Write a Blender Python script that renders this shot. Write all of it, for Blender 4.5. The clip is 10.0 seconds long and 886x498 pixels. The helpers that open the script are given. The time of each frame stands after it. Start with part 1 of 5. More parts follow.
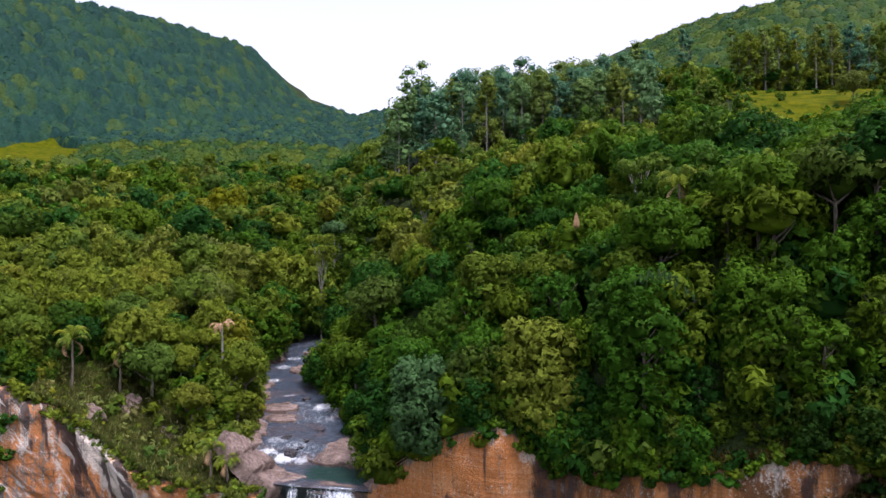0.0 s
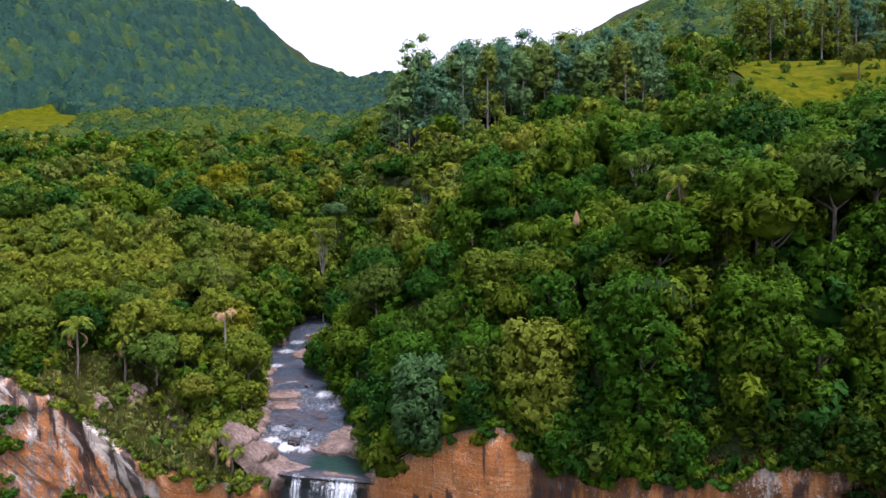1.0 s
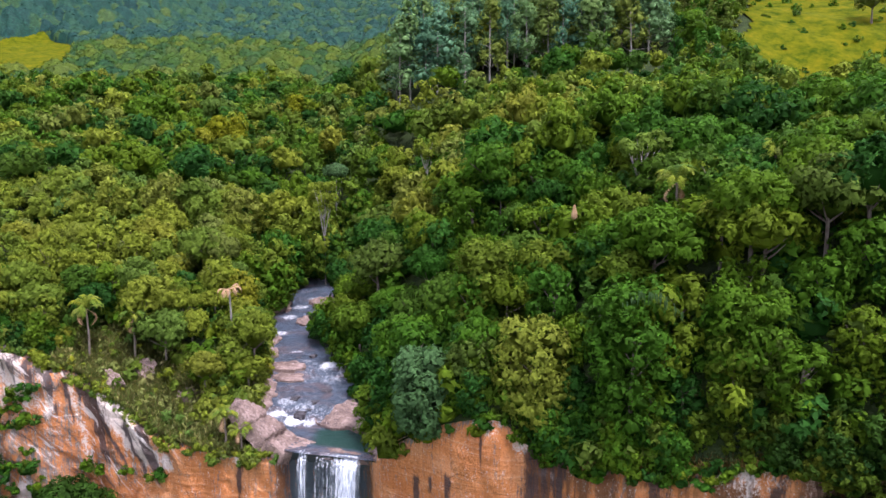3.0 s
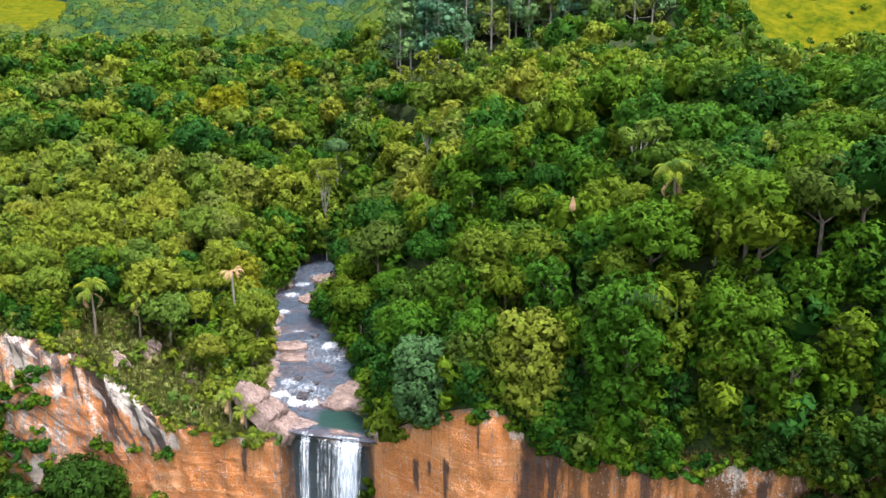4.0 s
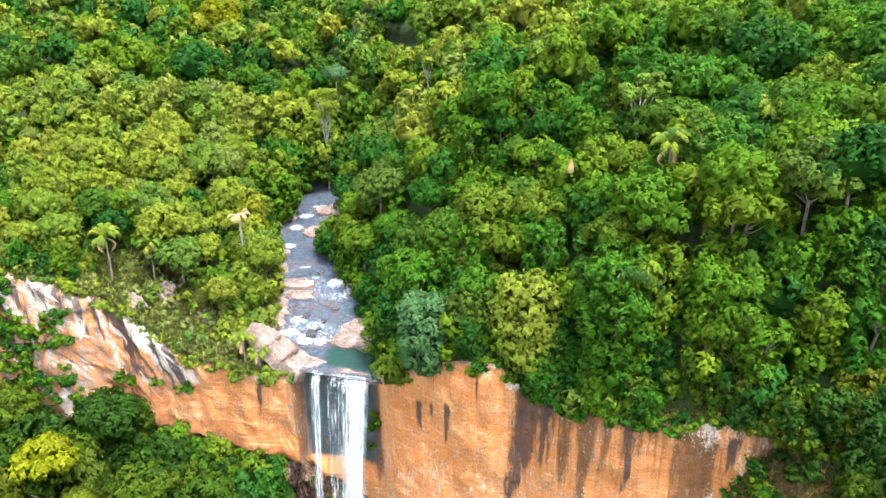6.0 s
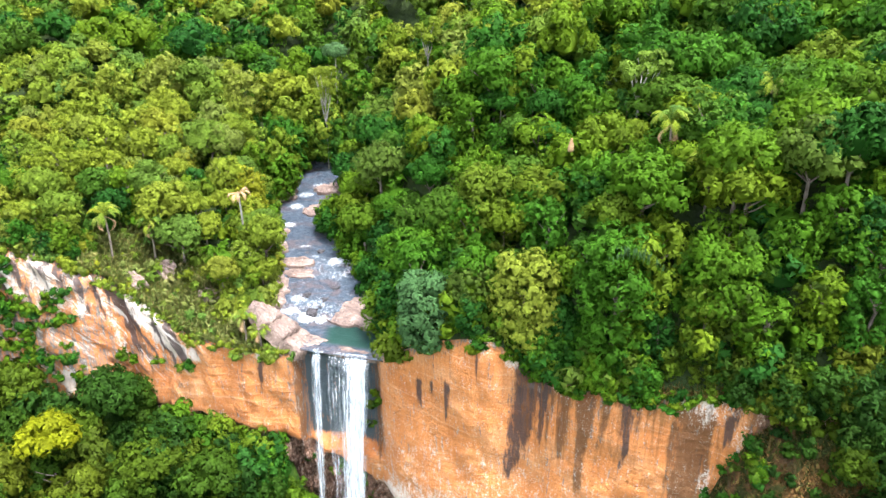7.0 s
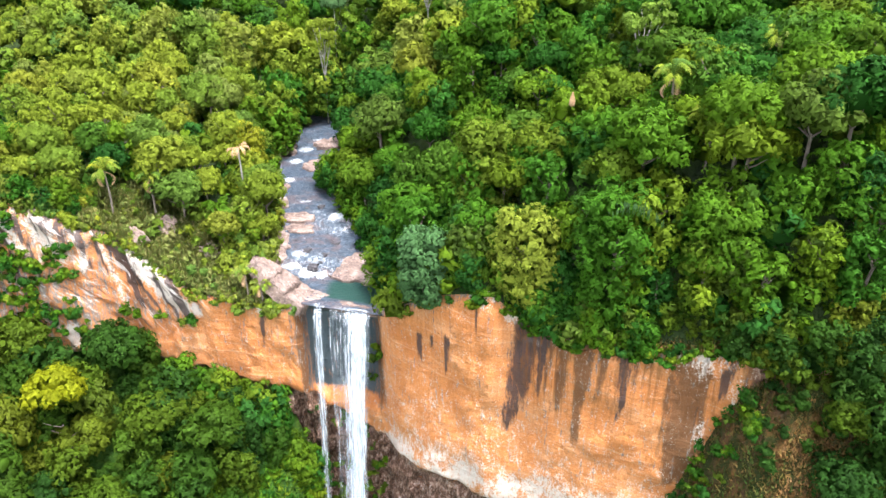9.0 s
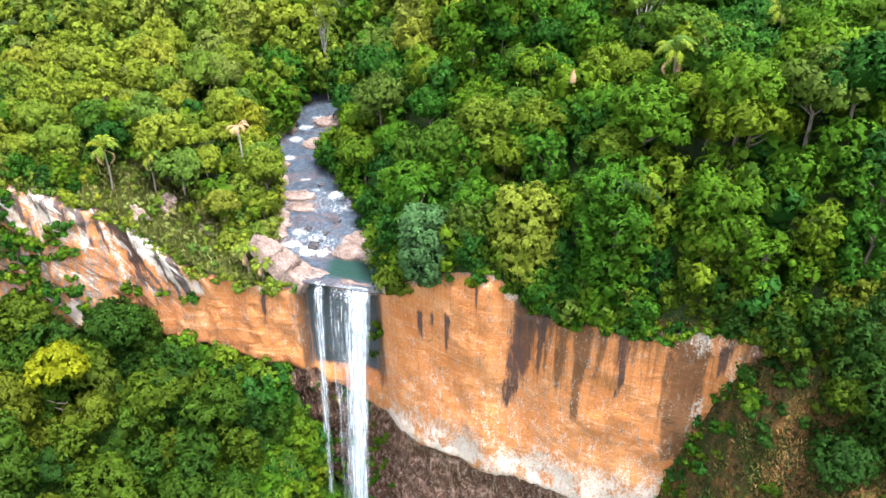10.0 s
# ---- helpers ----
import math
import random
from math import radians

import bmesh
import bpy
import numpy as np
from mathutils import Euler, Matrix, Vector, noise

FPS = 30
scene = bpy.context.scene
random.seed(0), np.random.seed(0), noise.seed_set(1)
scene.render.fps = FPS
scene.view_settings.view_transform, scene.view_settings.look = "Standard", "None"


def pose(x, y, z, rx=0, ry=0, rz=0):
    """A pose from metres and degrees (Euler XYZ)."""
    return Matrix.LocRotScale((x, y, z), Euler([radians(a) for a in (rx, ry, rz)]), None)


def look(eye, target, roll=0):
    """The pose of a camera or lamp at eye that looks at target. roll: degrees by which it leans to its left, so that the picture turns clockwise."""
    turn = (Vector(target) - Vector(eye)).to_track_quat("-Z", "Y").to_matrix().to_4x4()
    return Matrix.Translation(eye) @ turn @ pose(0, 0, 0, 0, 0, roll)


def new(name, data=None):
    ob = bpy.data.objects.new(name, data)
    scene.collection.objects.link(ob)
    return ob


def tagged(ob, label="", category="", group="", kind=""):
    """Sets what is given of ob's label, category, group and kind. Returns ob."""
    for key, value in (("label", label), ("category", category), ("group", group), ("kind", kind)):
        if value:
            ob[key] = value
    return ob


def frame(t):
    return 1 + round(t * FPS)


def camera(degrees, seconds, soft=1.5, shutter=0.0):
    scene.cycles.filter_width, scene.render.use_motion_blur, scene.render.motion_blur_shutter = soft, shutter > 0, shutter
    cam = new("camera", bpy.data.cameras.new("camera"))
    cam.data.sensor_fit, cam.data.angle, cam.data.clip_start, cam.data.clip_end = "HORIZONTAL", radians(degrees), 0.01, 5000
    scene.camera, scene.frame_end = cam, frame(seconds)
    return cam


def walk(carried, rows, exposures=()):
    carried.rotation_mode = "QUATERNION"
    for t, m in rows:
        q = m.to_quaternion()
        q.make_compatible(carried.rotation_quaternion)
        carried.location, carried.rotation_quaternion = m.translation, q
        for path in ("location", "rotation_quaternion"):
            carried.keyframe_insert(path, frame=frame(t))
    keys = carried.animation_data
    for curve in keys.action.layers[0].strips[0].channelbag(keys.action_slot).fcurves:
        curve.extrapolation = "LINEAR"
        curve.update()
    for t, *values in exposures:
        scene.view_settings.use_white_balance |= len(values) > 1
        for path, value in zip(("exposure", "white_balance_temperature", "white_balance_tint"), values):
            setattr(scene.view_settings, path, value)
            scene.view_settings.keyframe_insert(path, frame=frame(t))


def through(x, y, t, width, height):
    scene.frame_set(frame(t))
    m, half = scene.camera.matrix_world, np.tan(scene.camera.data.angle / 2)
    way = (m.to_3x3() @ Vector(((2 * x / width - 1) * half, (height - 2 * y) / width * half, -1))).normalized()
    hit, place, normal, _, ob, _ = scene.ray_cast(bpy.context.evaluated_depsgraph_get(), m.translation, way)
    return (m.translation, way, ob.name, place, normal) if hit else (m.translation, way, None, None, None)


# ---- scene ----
cam = camera(63.0, 10.0, soft=1.5)
# seconds, place, yaw, pitch, roll
PATH = [
    (0.0, (-0.42, 2.83, 28.27), -0.35, 1.84, 0.38),
    (0.5, (-0.37, 2.60, 30.58), -0.31, 0.26, 0.39),
    (1.0, (-0.32, 2.37, 32.89), -0.28, -1.33, 0.39),
    (1.5, (-0.32, 2.17, 35.17), -0.26, -2.87, 0.36),
    (2.0, (-0.28, 1.96, 37.50), -0.24, -4.44, 0.33),
    (2.5, (-0.13, 1.72, 39.93), -0.18, -6.05, 0.30),
    (3.1, (0.06, 1.50, 42.68), -0.10, -8.12, 0.20),
    (3.8, (0.25, 1.26, 45.84), 0.00, -10.57, 0.09),
    (4.0, (0.24, 1.18, 46.90), 0.00, -11.35, 0.06),
    (4.1, (0.18, 1.10, 48.50), -0.02, -12.35, 0.03),
    (4.25, (-0.05, 0.85, 52.40), -0.08, -14.90, -0.05),
    (4.4, (-0.28, 0.58, 56.50), -0.14, -17.55, -0.11),
    (4.5, (-0.35, 0.48, 57.75), -0.16, -18.38, -0.12),
    (4.7, (-0.33, 0.45, 57.79), -0.16, -18.72, -0.11),
    (5.5, (-0.27, 0.37, 57.81), -0.15, -19.94, -0.09),
    (7.0, (-0.18, 0.21, 57.85), -0.12, -22.51, -0.06),
    (8.5, (-0.09, 0.12, 57.92), -0.07, -25.18, -0.05),
    (10.0, (0.0, 0.0, 58.0), 0.0, -27.80, 0.0),
]
EXPOSURES = [(0.0, 1.1, 6050, 25), (2.5, 1.7, 5950, 30), (3.8, 1.95, 6150, 20), (4.0, 2.1, 6250, 16), (4.25, 2.35, 6300, 12), (4.5, 2.6, 6200, 6), (5.5, 2.72, 6150, 8), (10.0, 2.6, 6200, 12)]
walk(cam, [(t, pose(*e, 90 + p, r, y)) for t, e, y, p, r in PATH], EXPOSURES)

# ---- light: a bright overcast sky with a soft sun almost overhead ----
SUN_EL, SUN_AZ = 70.0, 138.0      # azimuth from +y, positive to +x
world = bpy.data.worlds.new("sky")
scene.world = world
world.use_nodes = True
wn, wl = world.node_tree.nodes, world.node_tree.links
sky = wn.new("ShaderNodeTexSky")
sky.sky_type, sky.sun_disc = "NISHITA", False
sky.sun_elevation, sky.sun_rotation = radians(SUN_EL), radians(SUN_AZ)
sky.air_density, sky.dust_density, sky.ozone_density = 1.0, 3.0, 1.0
pale = wn.new("ShaderNodeHueSaturation")
pale.inputs["Saturation"].default_value = 0.3
wl.new(sky.outputs[0], pale.inputs["Color"])
wl.new(pale.outputs[0], wn["Background"].inputs[0])
wn["Background"].inputs[1].default_value = 0.15
sun_data = bpy.data.lights.new("sun", "SUN")
sun_data.energy, sun_data.angle, sun_data.color = 1.5, radians(10), (1.0, 0.95, 0.86)
sun = new("sun", sun_data)
sx = math.cos(radians(SUN_EL)) * math.sin(radians(SUN_AZ))
sy = math.cos(radians(SUN_EL)) * math.cos(radians(SUN_AZ))
sun.matrix_world = look((sx * 300, sy * 300 + 100, math.sin(radians(SUN_EL)) * 300), (0, 100, 0))


# ---- materials ----
class Mat:
    """A small node-tree writer."""

    def __init__(self, name, rough=0.8, spec=0.3):
        self.m = bpy.data.materials.new(name)
        self.m.use_nodes = True
        self.t = self.m.node_tree
        self.b = self.t.nodes["Principled BSDF"]
        self.b.inputs["Roughness"].default_value = rough
        self.b.inputs["Specular IOR Level"].default_value = spec

    def add(self, kind, **vals):
        n = self.t.nodes.new("ShaderNode" + kind)
        for k, v in vals.items():
            n.inputs[k].default_value = v
        return n

    def link(self, a, b):
        self.t.links.new(a, b)

    def coords(self, scale=(1, 1, 1), rot=(0, 0, 0)):
        c = self.add("TexCoord")
        g = self.add("Mapping")
        g.inputs["Scale"].default_value = scale
        g.inputs["Rotation"].default_value = [radians(a) for a in rot]
        self.link(c.outputs["Object"], g.inputs[0])
        return g.outputs[0]

    def slanted(self, angle, scale):
        """Coordinates turned about y, then stretched."""
        g = self.add("Mapping")
        self.link(self.coords((1, 1, 1), (0, angle, 0)), g.inputs[0])
        g.inputs["Scale"].default_value = scale
        return g.outputs[0]

    def noise(self, vec, scale, detail=6.0, rough=0.6, distort=0.0):
        n = self.add("TexNoise", Scale=scale, Detail=detail, Roughness=rough, Distortion=distort)
        self.link(vec, n.inputs["Vector"])
        return n.outputs["Fac"]

    def cracks(self, vec, scale, width):
        """1 along the joints of irregular blocks."""
        bent = self.add("TexNoise", Scale=scale * 1.5, Detail=4.0)
        self.link(vec, bent.inputs["Vector"])
        both = self.add("VectorMath")
        both.operation = "MULTIPLY_ADD"
        self.link(bent.outputs["Color"], both.inputs[0])
        both.inputs[1].default_value = [1.2 / scale * 0.6] * 3
        self.link(vec, both.inputs[2])
        n = self.add("TexVoronoi", Scale=scale)
        n.feature = "DISTANCE_TO_EDGE"
        self.link(both.outputs[0], n.inputs["Vector"])
        return self.mask(n.outputs["Distance"], width, 0.0)

    def ramp(self, fac, stops):
        r = self.add("ValToRGB")
        e = r.color_ramp.elements
        while len(e) < len(stops):
            e.new(0.5)
        for el, (p, c) in zip(e, stops):
            el.position = p
            el.color = (*c, 1) if len(c) == 3 else c
        self.link(fac, r.inputs[0])
        return r.outputs[0]

    def mask(self, fac, lo, hi):
        n = self.add("MapRange")
        n.inputs["From Min"].default_value, n.inputs["From Max"].default_value = lo, hi
        self.link(fac, n.inputs[0])
        return n.outputs[0]

    def math(self, op, a, b):
        n = self.add("Math")
        n.operation = op
        for i, v in enumerate((a, b)):
            if isinstance(v, (int, float)):
                n.inputs[i].default_value = v
            else:
                self.link(v, n.inputs[i])
        return n.outputs[0]

    def mix(self, fac, a, b, blend="MIX"):
        n = self.add("Mix")
        n.data_type, n.blend_type = "RGBA", blend
        for i, v in ((0, fac), (6, a), (7, b)):
            if isinstance(v, (int, float)):
                n.inputs[i].default_value = v
            elif isinstance(v, tuple):
                n.inputs[i].default_value = (*v, 1)
            else:
                self.link(v, n.inputs[i])
        return n.outputs[2]

    def colour(self, c):
        if isinstance(c, tuple):
            self.b.inputs["Base Color"].default_value = (*c, 1)
        else:
            self.link(c, self.b.inputs["Base Color"])

    def bump(self, height, strength=0.5, dist=0.1):
        n = self.add("Bump", Strength=strength, Distance=dist)
        self.link(height, n.inputs["Height"])
        self.link(n.outputs[0], self.b.inputs["Normal"])


def leaf_material(name, stops, through=0.36, rough=0.65, sheet=False):
    """Foliage: every tree takes its tone from the ramp, every leaf varies a little about it."""
    m = Mat(name, rough, 0.06)
    info, geo = m.add("ObjectInfo"), m.add("NewGeometry")
    att = m.add("Attribute")
    att.attribute_name = "tone"
    tone = m.math("FRACT", m.math("ADD", info.outputs["Random"], att.outputs["Fac"]), 0.0)
    col = m.ramp(tone, stops)
    leafv = m.mask(m.noise(m.coords(), 0.9, 5, 0.8), 0.20, 0.80) if sheet else m.mask(geo.outputs["Random Per Island"], -0.9, 1.0)
    if sheet:
        m.bump(m.noise(m.coords(), 0.9, 6, 0.8), 0.6, 0.5)
    patch = m.noise(m.coords(), 0.55, 3)
    val = m.math("MULTIPLY", m.mask(patch, -0.1, 1.05), m.math("ADD", leafv, 0.35))
    grey = m.add("CombineColor")
    for i in range(3):
        m.link(val, grey.inputs[i])
    col = m.mix(1.0, col, grey.outputs[0], "MULTIPLY")
    bright = m.add("HueSaturation", Value=2.0)
    m.link(col, bright.inputs["Color"])
    m.colour(bright.outputs[0])
    tr = m.add("BsdfTranslucent")
    m.link(bright.outputs[0], tr.inputs[0])
    sh = m.add("MixShader")
    sh.inputs[0].default_value = through
    m.link(m.b.outputs[0], sh.inputs[1])
    m.link(tr.outputs[0], sh.inputs[2])
    m.link(sh.outputs[0], m.t.nodes["Material Output"].inputs[0])
    return m.m


LEAF = leaf_material("foliage", [
    (0.00, (0.014, 0.056, 0.0078)), (0.15, (0.021, 0.076, 0.0066)), (0.32, (0.036, 0.098, 0.0054)), (0.5, (0.054, 0.115, 0.0054)),
    (0.68, (0.072, 0.122, 0.0054)), (0.80, (0.018, 0.073, 0.0114)), (0.92, (0.089, 0.129, 0.0054)), (1.0, (0.052, 0.087, 0.0120))])
LEAF_OLIVE = leaf_material("olive_foliage", [
    (0.00, (0.052, 0.104, 0.0184)), (0.2, (0.090, 0.141, 0.0143)), (0.45, (0.122, 0.161, 0.0133)), (0.65, (0.139, 0.172, 0.0143)),
    (0.85, (0.104, 0.137, 0.0275)), (1.0, (0.163, 0.173, 0.0082))])
# Darker copy of the foliage, with the shade of scree and bank in it.
LEAF_SHADED = leaf_material("shaded_foliage", [
    (0.00, (0.012, 0.038, 0.006)), (0.35, (0.024, 0.058, 0.005)), (0.6, (0.044, 0.076, 0.005)), (0.85, (0.068, 0.086, 0.006)), (1.0, (0.020, 0.058, 0.008))])
LEAF_YELLOW = leaf_material("yellow_foliage", [
    (0.0, (0.128, 0.152, 0.0048)), (0.5, (0.152, 0.168, 0.0048)), (1.0, (0.112, 0.144, 0.0048))])
LEAF_EUC = leaf_material("gum_foliage", [
    (0.0, (0.052, 0.145, 0.095)), (0.4, (0.080, 0.175, 0.090)), (0.7, (0.115, 0.200, 0.060)), (1.0, (0.118, 0.155, 0.022))])
LEAF_GREY = leaf_material("pale_foliage", [
    (0.0, (0.046, 0.104, 0.034)), (0.5, (0.064, 0.116, 0.042)), (1.0, (0.042, 0.100, 0.026))])
LEAF_WEEDS = leaf_material("bank_weeds", [
    (0.0, (0.034, 0.081, 0.016)), (0.25, (0.054, 0.085, 0.019)), (0.42, (0.101, 0.101, 0.025)), (0.6, (0.160, 0.107, 0.037)), (0.8, (0.211, 0.117, 0.041)), (1.0, (0.15, 0.10, 0.050))])
LEAF_LEDGE = leaf_material("ledge_grass", [
    (0.0, (0.090, 0.135, 0.030)), (0.3, (0.145, 0.168, 0.042)), (0.55, (0.180, 0.172, 0.056)), (0.75, (0.100, 0.145, 0.034)), (1.0, (0.210, 0.180, 0.080))])
# Blue of the distance haze is put into these leaf colours.
LEAF_HAZED = leaf_material("hazed_hill_foliage", [
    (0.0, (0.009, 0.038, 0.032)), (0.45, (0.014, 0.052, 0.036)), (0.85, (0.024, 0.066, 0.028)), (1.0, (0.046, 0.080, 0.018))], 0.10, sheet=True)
LEAF_SLOPE = leaf_material("slope_foliage", [
    (0.0, (0.014, 0.050, 0.018)), (0.3, (0.027, 0.068, 0.012)), (0.6, (0.048, 0.086, 0.010)), (0.85, (0.070, 0.098, 0.010)), (1.0, (0.018, 0.054, 0.018))], 0.10, sheet=True)

_m = Mat("bark", 0.9, 0.15)
_m.colour(_m.ramp(_m.noise(_m.coords((3, 3, 0.6)), 2.0), [(0.3, (0.06, 0.045, 0.035)), (0.7, (0.20, 0.17, 0.14))]))
BARK = _m.m
_m = Mat("pale_bark", 0.85, 0.2)
_m.colour(_m.ramp(_m.noise(_m.coords((3, 3, 0.4)), 2.0), [(0.3, (0.13, 0.12, 0.10)), (0.7, (0.30, 0.28, 0.25))]))
PALE_BARK = _m.m
_m = Mat("dead_frond", 0.85, 0.2)
_m.colour(_m.ramp(_m.noise(_m.coords(), 3.0), [(0.3, (0.22, 0.13, 0.06)), (0.7, (0.44, 0.29, 0.17))]))
DEAD = _m.m

_m = Mat("forest_soil", 0.95, 0.1)
_v = _m.coords()
_m.colour(_m.ramp(_m.noise(_v, 0.35, 8), [(0.3, (0.012, 0.018, 0.008)), (0.55, (0.022, 0.036, 0.010)), (0.75, (0.04, 0.055, 0.014))]))
_m.bump(_m.noise(_v, 1.5, 8), 0.8, 0.4)
SOIL = _m.m
_m = Mat("lush_scree", 0.95, 0.1)
_v = _m.coords()
_m.colour(_m.ramp(_m.noise(_v, 0.5, 9, 0.7), [(0.3, (0.012, 0.032, 0.008)), (0.5, (0.030, 0.072, 0.010)), (0.72, (0.060, 0.105, 0.012))]))
_m.bump(_m.noise(_v, 1.5, 8), 1.0, 0.6)
LUSH = _m.m
_m = Mat("earth_bank", 0.95, 0.1)
_v = _m.coords((1, 1, 0.5))
_c = _m.ramp(_m.noise(_v, 0.45, 9, 0.72), [(0.32, (0.032, 0.024, 0.015)), (0.47, (0.10, 0.055, 0.026)), (0.6, (0.19, 0.09, 0.032)), (0.75, (0.28, 0.17, 0.09))])
_m.colour(_m.mix(_m.mask(_m.noise(_v, 0.28, 8, 0.75), 0.40, 0.54), _c, (0.030, 0.038, 0.010)))
_m.bump(_m.noise(_v, 1.3, 9, 0.75), 1.0, 0.7)
EARTH = _m.m
_m = Mat("meadow_grass", 0.95, 0.03)
_v = _m.coords()
_m.colour(_m.ramp(_m.noise(_v, 0.25, 10, 0.7), [(0.34, (0.020, 0.040, 0.001)), (0.48, (0.056, 0.068, 0.001)), (0.66, (0.105, 0.094, 0.002))]))
_m.bump(_m.noise(_v, 2.0, 6), 0.6, 0.2)
GRASS = _m.m


# ---- the lie of the land ----
CLIFF_X = [-400, -140, -90, -63, -53, -40, -30, -22, -9.5, -7, 0, 6, 11, 20, 30, 38, 50, 70, 120, 400]
CLIFF_Y = [70, 85, 96, 102, 105, 101, 98, 97.2, 94.2, 90.6, 85, 81, 80.5, 74, 69, 65, 60, 50, 30, 0]
EDGE_Z = [40, 26, 18, 15.5, 9.5, 1.5, 0.0, 0.6, 0.8, 4.5, 9.5, 12.0, 8.0, 8.5, 11.0, 14.5, 18, 25, 40, 60]
FOOT_X = [-400, -140, -90, -63, -53, -46, -36, -26, -20, -9.5, 0, 11, 20, 26, 29, 31.2, 32.7, 33.8, 38, 50, 70, 120, 400]
FOOT_Z = [0, 0, -6, -11.5, -11.5, -14, -16.5, -21, -44, -47, -48, -49, -42, -28, -13, -2, 4, 9, 12.5, 16, 22, 36, 55]


def smooth(a, b, v):
    u = np.clip((np.asarray(v, float) - a) / (b - a), 0, 1)
    return u * u * (3 - 2 * u)


def cliff_y(x):
    return np.interp(x, CLIFF_X, CLIFF_Y)


def edge_z(x):
    return np.interp(x, CLIFF_X, EDGE_Z)


def foot_z(x):
    return np.interp(x, FOOT_X, FOOT_Z)


RIVER_Y = [60, 92, 96, 100, 104, 108, 113, 116, 120, 126, 132, 140, 146, 150, 160, 400, 3000]
RIVER_X = [-15.2, -15.2, -15.1, -16.8, -18.0, -18.8, -20.1, -21.5, -23, -24, -24.5, -25, -25.2, -26, -28.3, -53.5, -326]
RIVER_HALF = [6.6, 6.6, 6.4, 7.6, 8.4, 7.7, 6.7, 6.0, 5.5, 6.0, 6.5, 7.5, 8.0, 6.5, 2.5, 1.5, 1.5]


def river_x(y):
    return np.interp(y, RIVER_Y, RIVER_X)


def river_z(y):
    return np.interp(y, [60, 96, 99, 103.5, 107, 113, 117, 131, 150, 195, 300, 850, 3000],
                     [0.8, 0.8, 1.2, 1.6, 3.7, 5.5, 7.5, 10.2, 15, 36, 62, 205, 330])


def river_half(y):
    return np.interp(y, RIVER_Y, RIVER_HALF)


def lumps(x, y, size):
    """Soft unevenness of about one metre."""
    x, y = np.asarray(x, float) / size, np.asarray(y, float) / size
    return np.sin(1.3 * x + 0.7 * np.sin(1.1 * y)) * np.cos(0.9 * y + 0.8 * np.sin(0.7 * x + 1.0)) + 0.5 * np.sin(2.9 * x + 1.7 * y)


def upper_z(x, y):
    """Ground above the cliff: a wooded gully with the stream, hills beyond."""
    x, y = np.asarray(x, float), np.asarray(y, float)
    dx, zr, half = x - river_x(y), river_z(y), river_half(y)
    out = np.maximum(np.abs(dx) - half, 0)
    right = 40 * (1 - np.exp(-out / 30)) * (1 - 0.55 * smooth(270, 450, y) * (1 - smooth(60, 160, x)))
    right = right * (1 - 0.3 * smooth(135, 170, y) * (1 - smooth(30, 95, x)))
    left = (11 - 8 * smooth(140, 200, y)) * (1 - np.exp(-out / 12))
    z = zr + np.where(dx > 0, right, left) * smooth(0, 3, out)
    # towards the cliff the ground dips to its rim
    s = y - cliff_y(x)
    k = smooth(-1, 15, s) * smooth(0, 4, out) + (1 - smooth(0, 4, out))
    rim = edge_z(x) + 0.45 * np.maximum(s, 0)
    z = rim * (1 - k) + z * k
    # hills: one to the far left, one behind the gum trees
    u = -0.8 * x + 0.6 * y
    crest = np.interp(x, [-600, -420, -295, -207, -150, -80], [150, 132, 112, 84, 27, 8])
    v = np.clip(u - 472, 0, 190)
    z = z + np.where(x < 60, crest * smooth(-20, 190, v) * smooth(0, 60, v), 0) - 0.6 * np.maximum(u - 640, 0) * (x < 60)
    z = z + 60 * smooth(320, 520, y) * smooth(110, 270, x)
    z = z - 24 * np.exp(-((x - 108) / 45) ** 2 - ((y - 180) / 44) ** 2)
    return z + lumps(x, y, 9) * 0.7 * smooth(6, 20, s) * smooth(1, 6, out)


def lower_z(x, y):
    """Ground below the cliff: a wooded scree that falls to the plunge basin."""
    x, y = np.asarray(x, float), np.asarray(y, float)
    d = np.maximum(cliff_y(x) - y, 0)
    z = foot_z(x) - (0.75 - 0.38 * smooth(-40, -70, x)) * d * smooth(-20, -27, x) - 1.45 * d * smooth(22, 34, x)
    return np.maximum(z, -75) + lumps(x, y, 8) * 0.6


def grid_mesh(name, verts, nu, nv):
    """A sheet of quads from rows of nu points, nv rows."""
    me = bpy.data.meshes.new(name)
    i = np.arange((nu - 1) * (nv - 1))
    a = i // (nu - 1) * nu + i % (nu - 1)
    faces = np.stack([a, a + 1, a + nu + 1, a + nu], 1)
    return fill(me, verts, [faces])


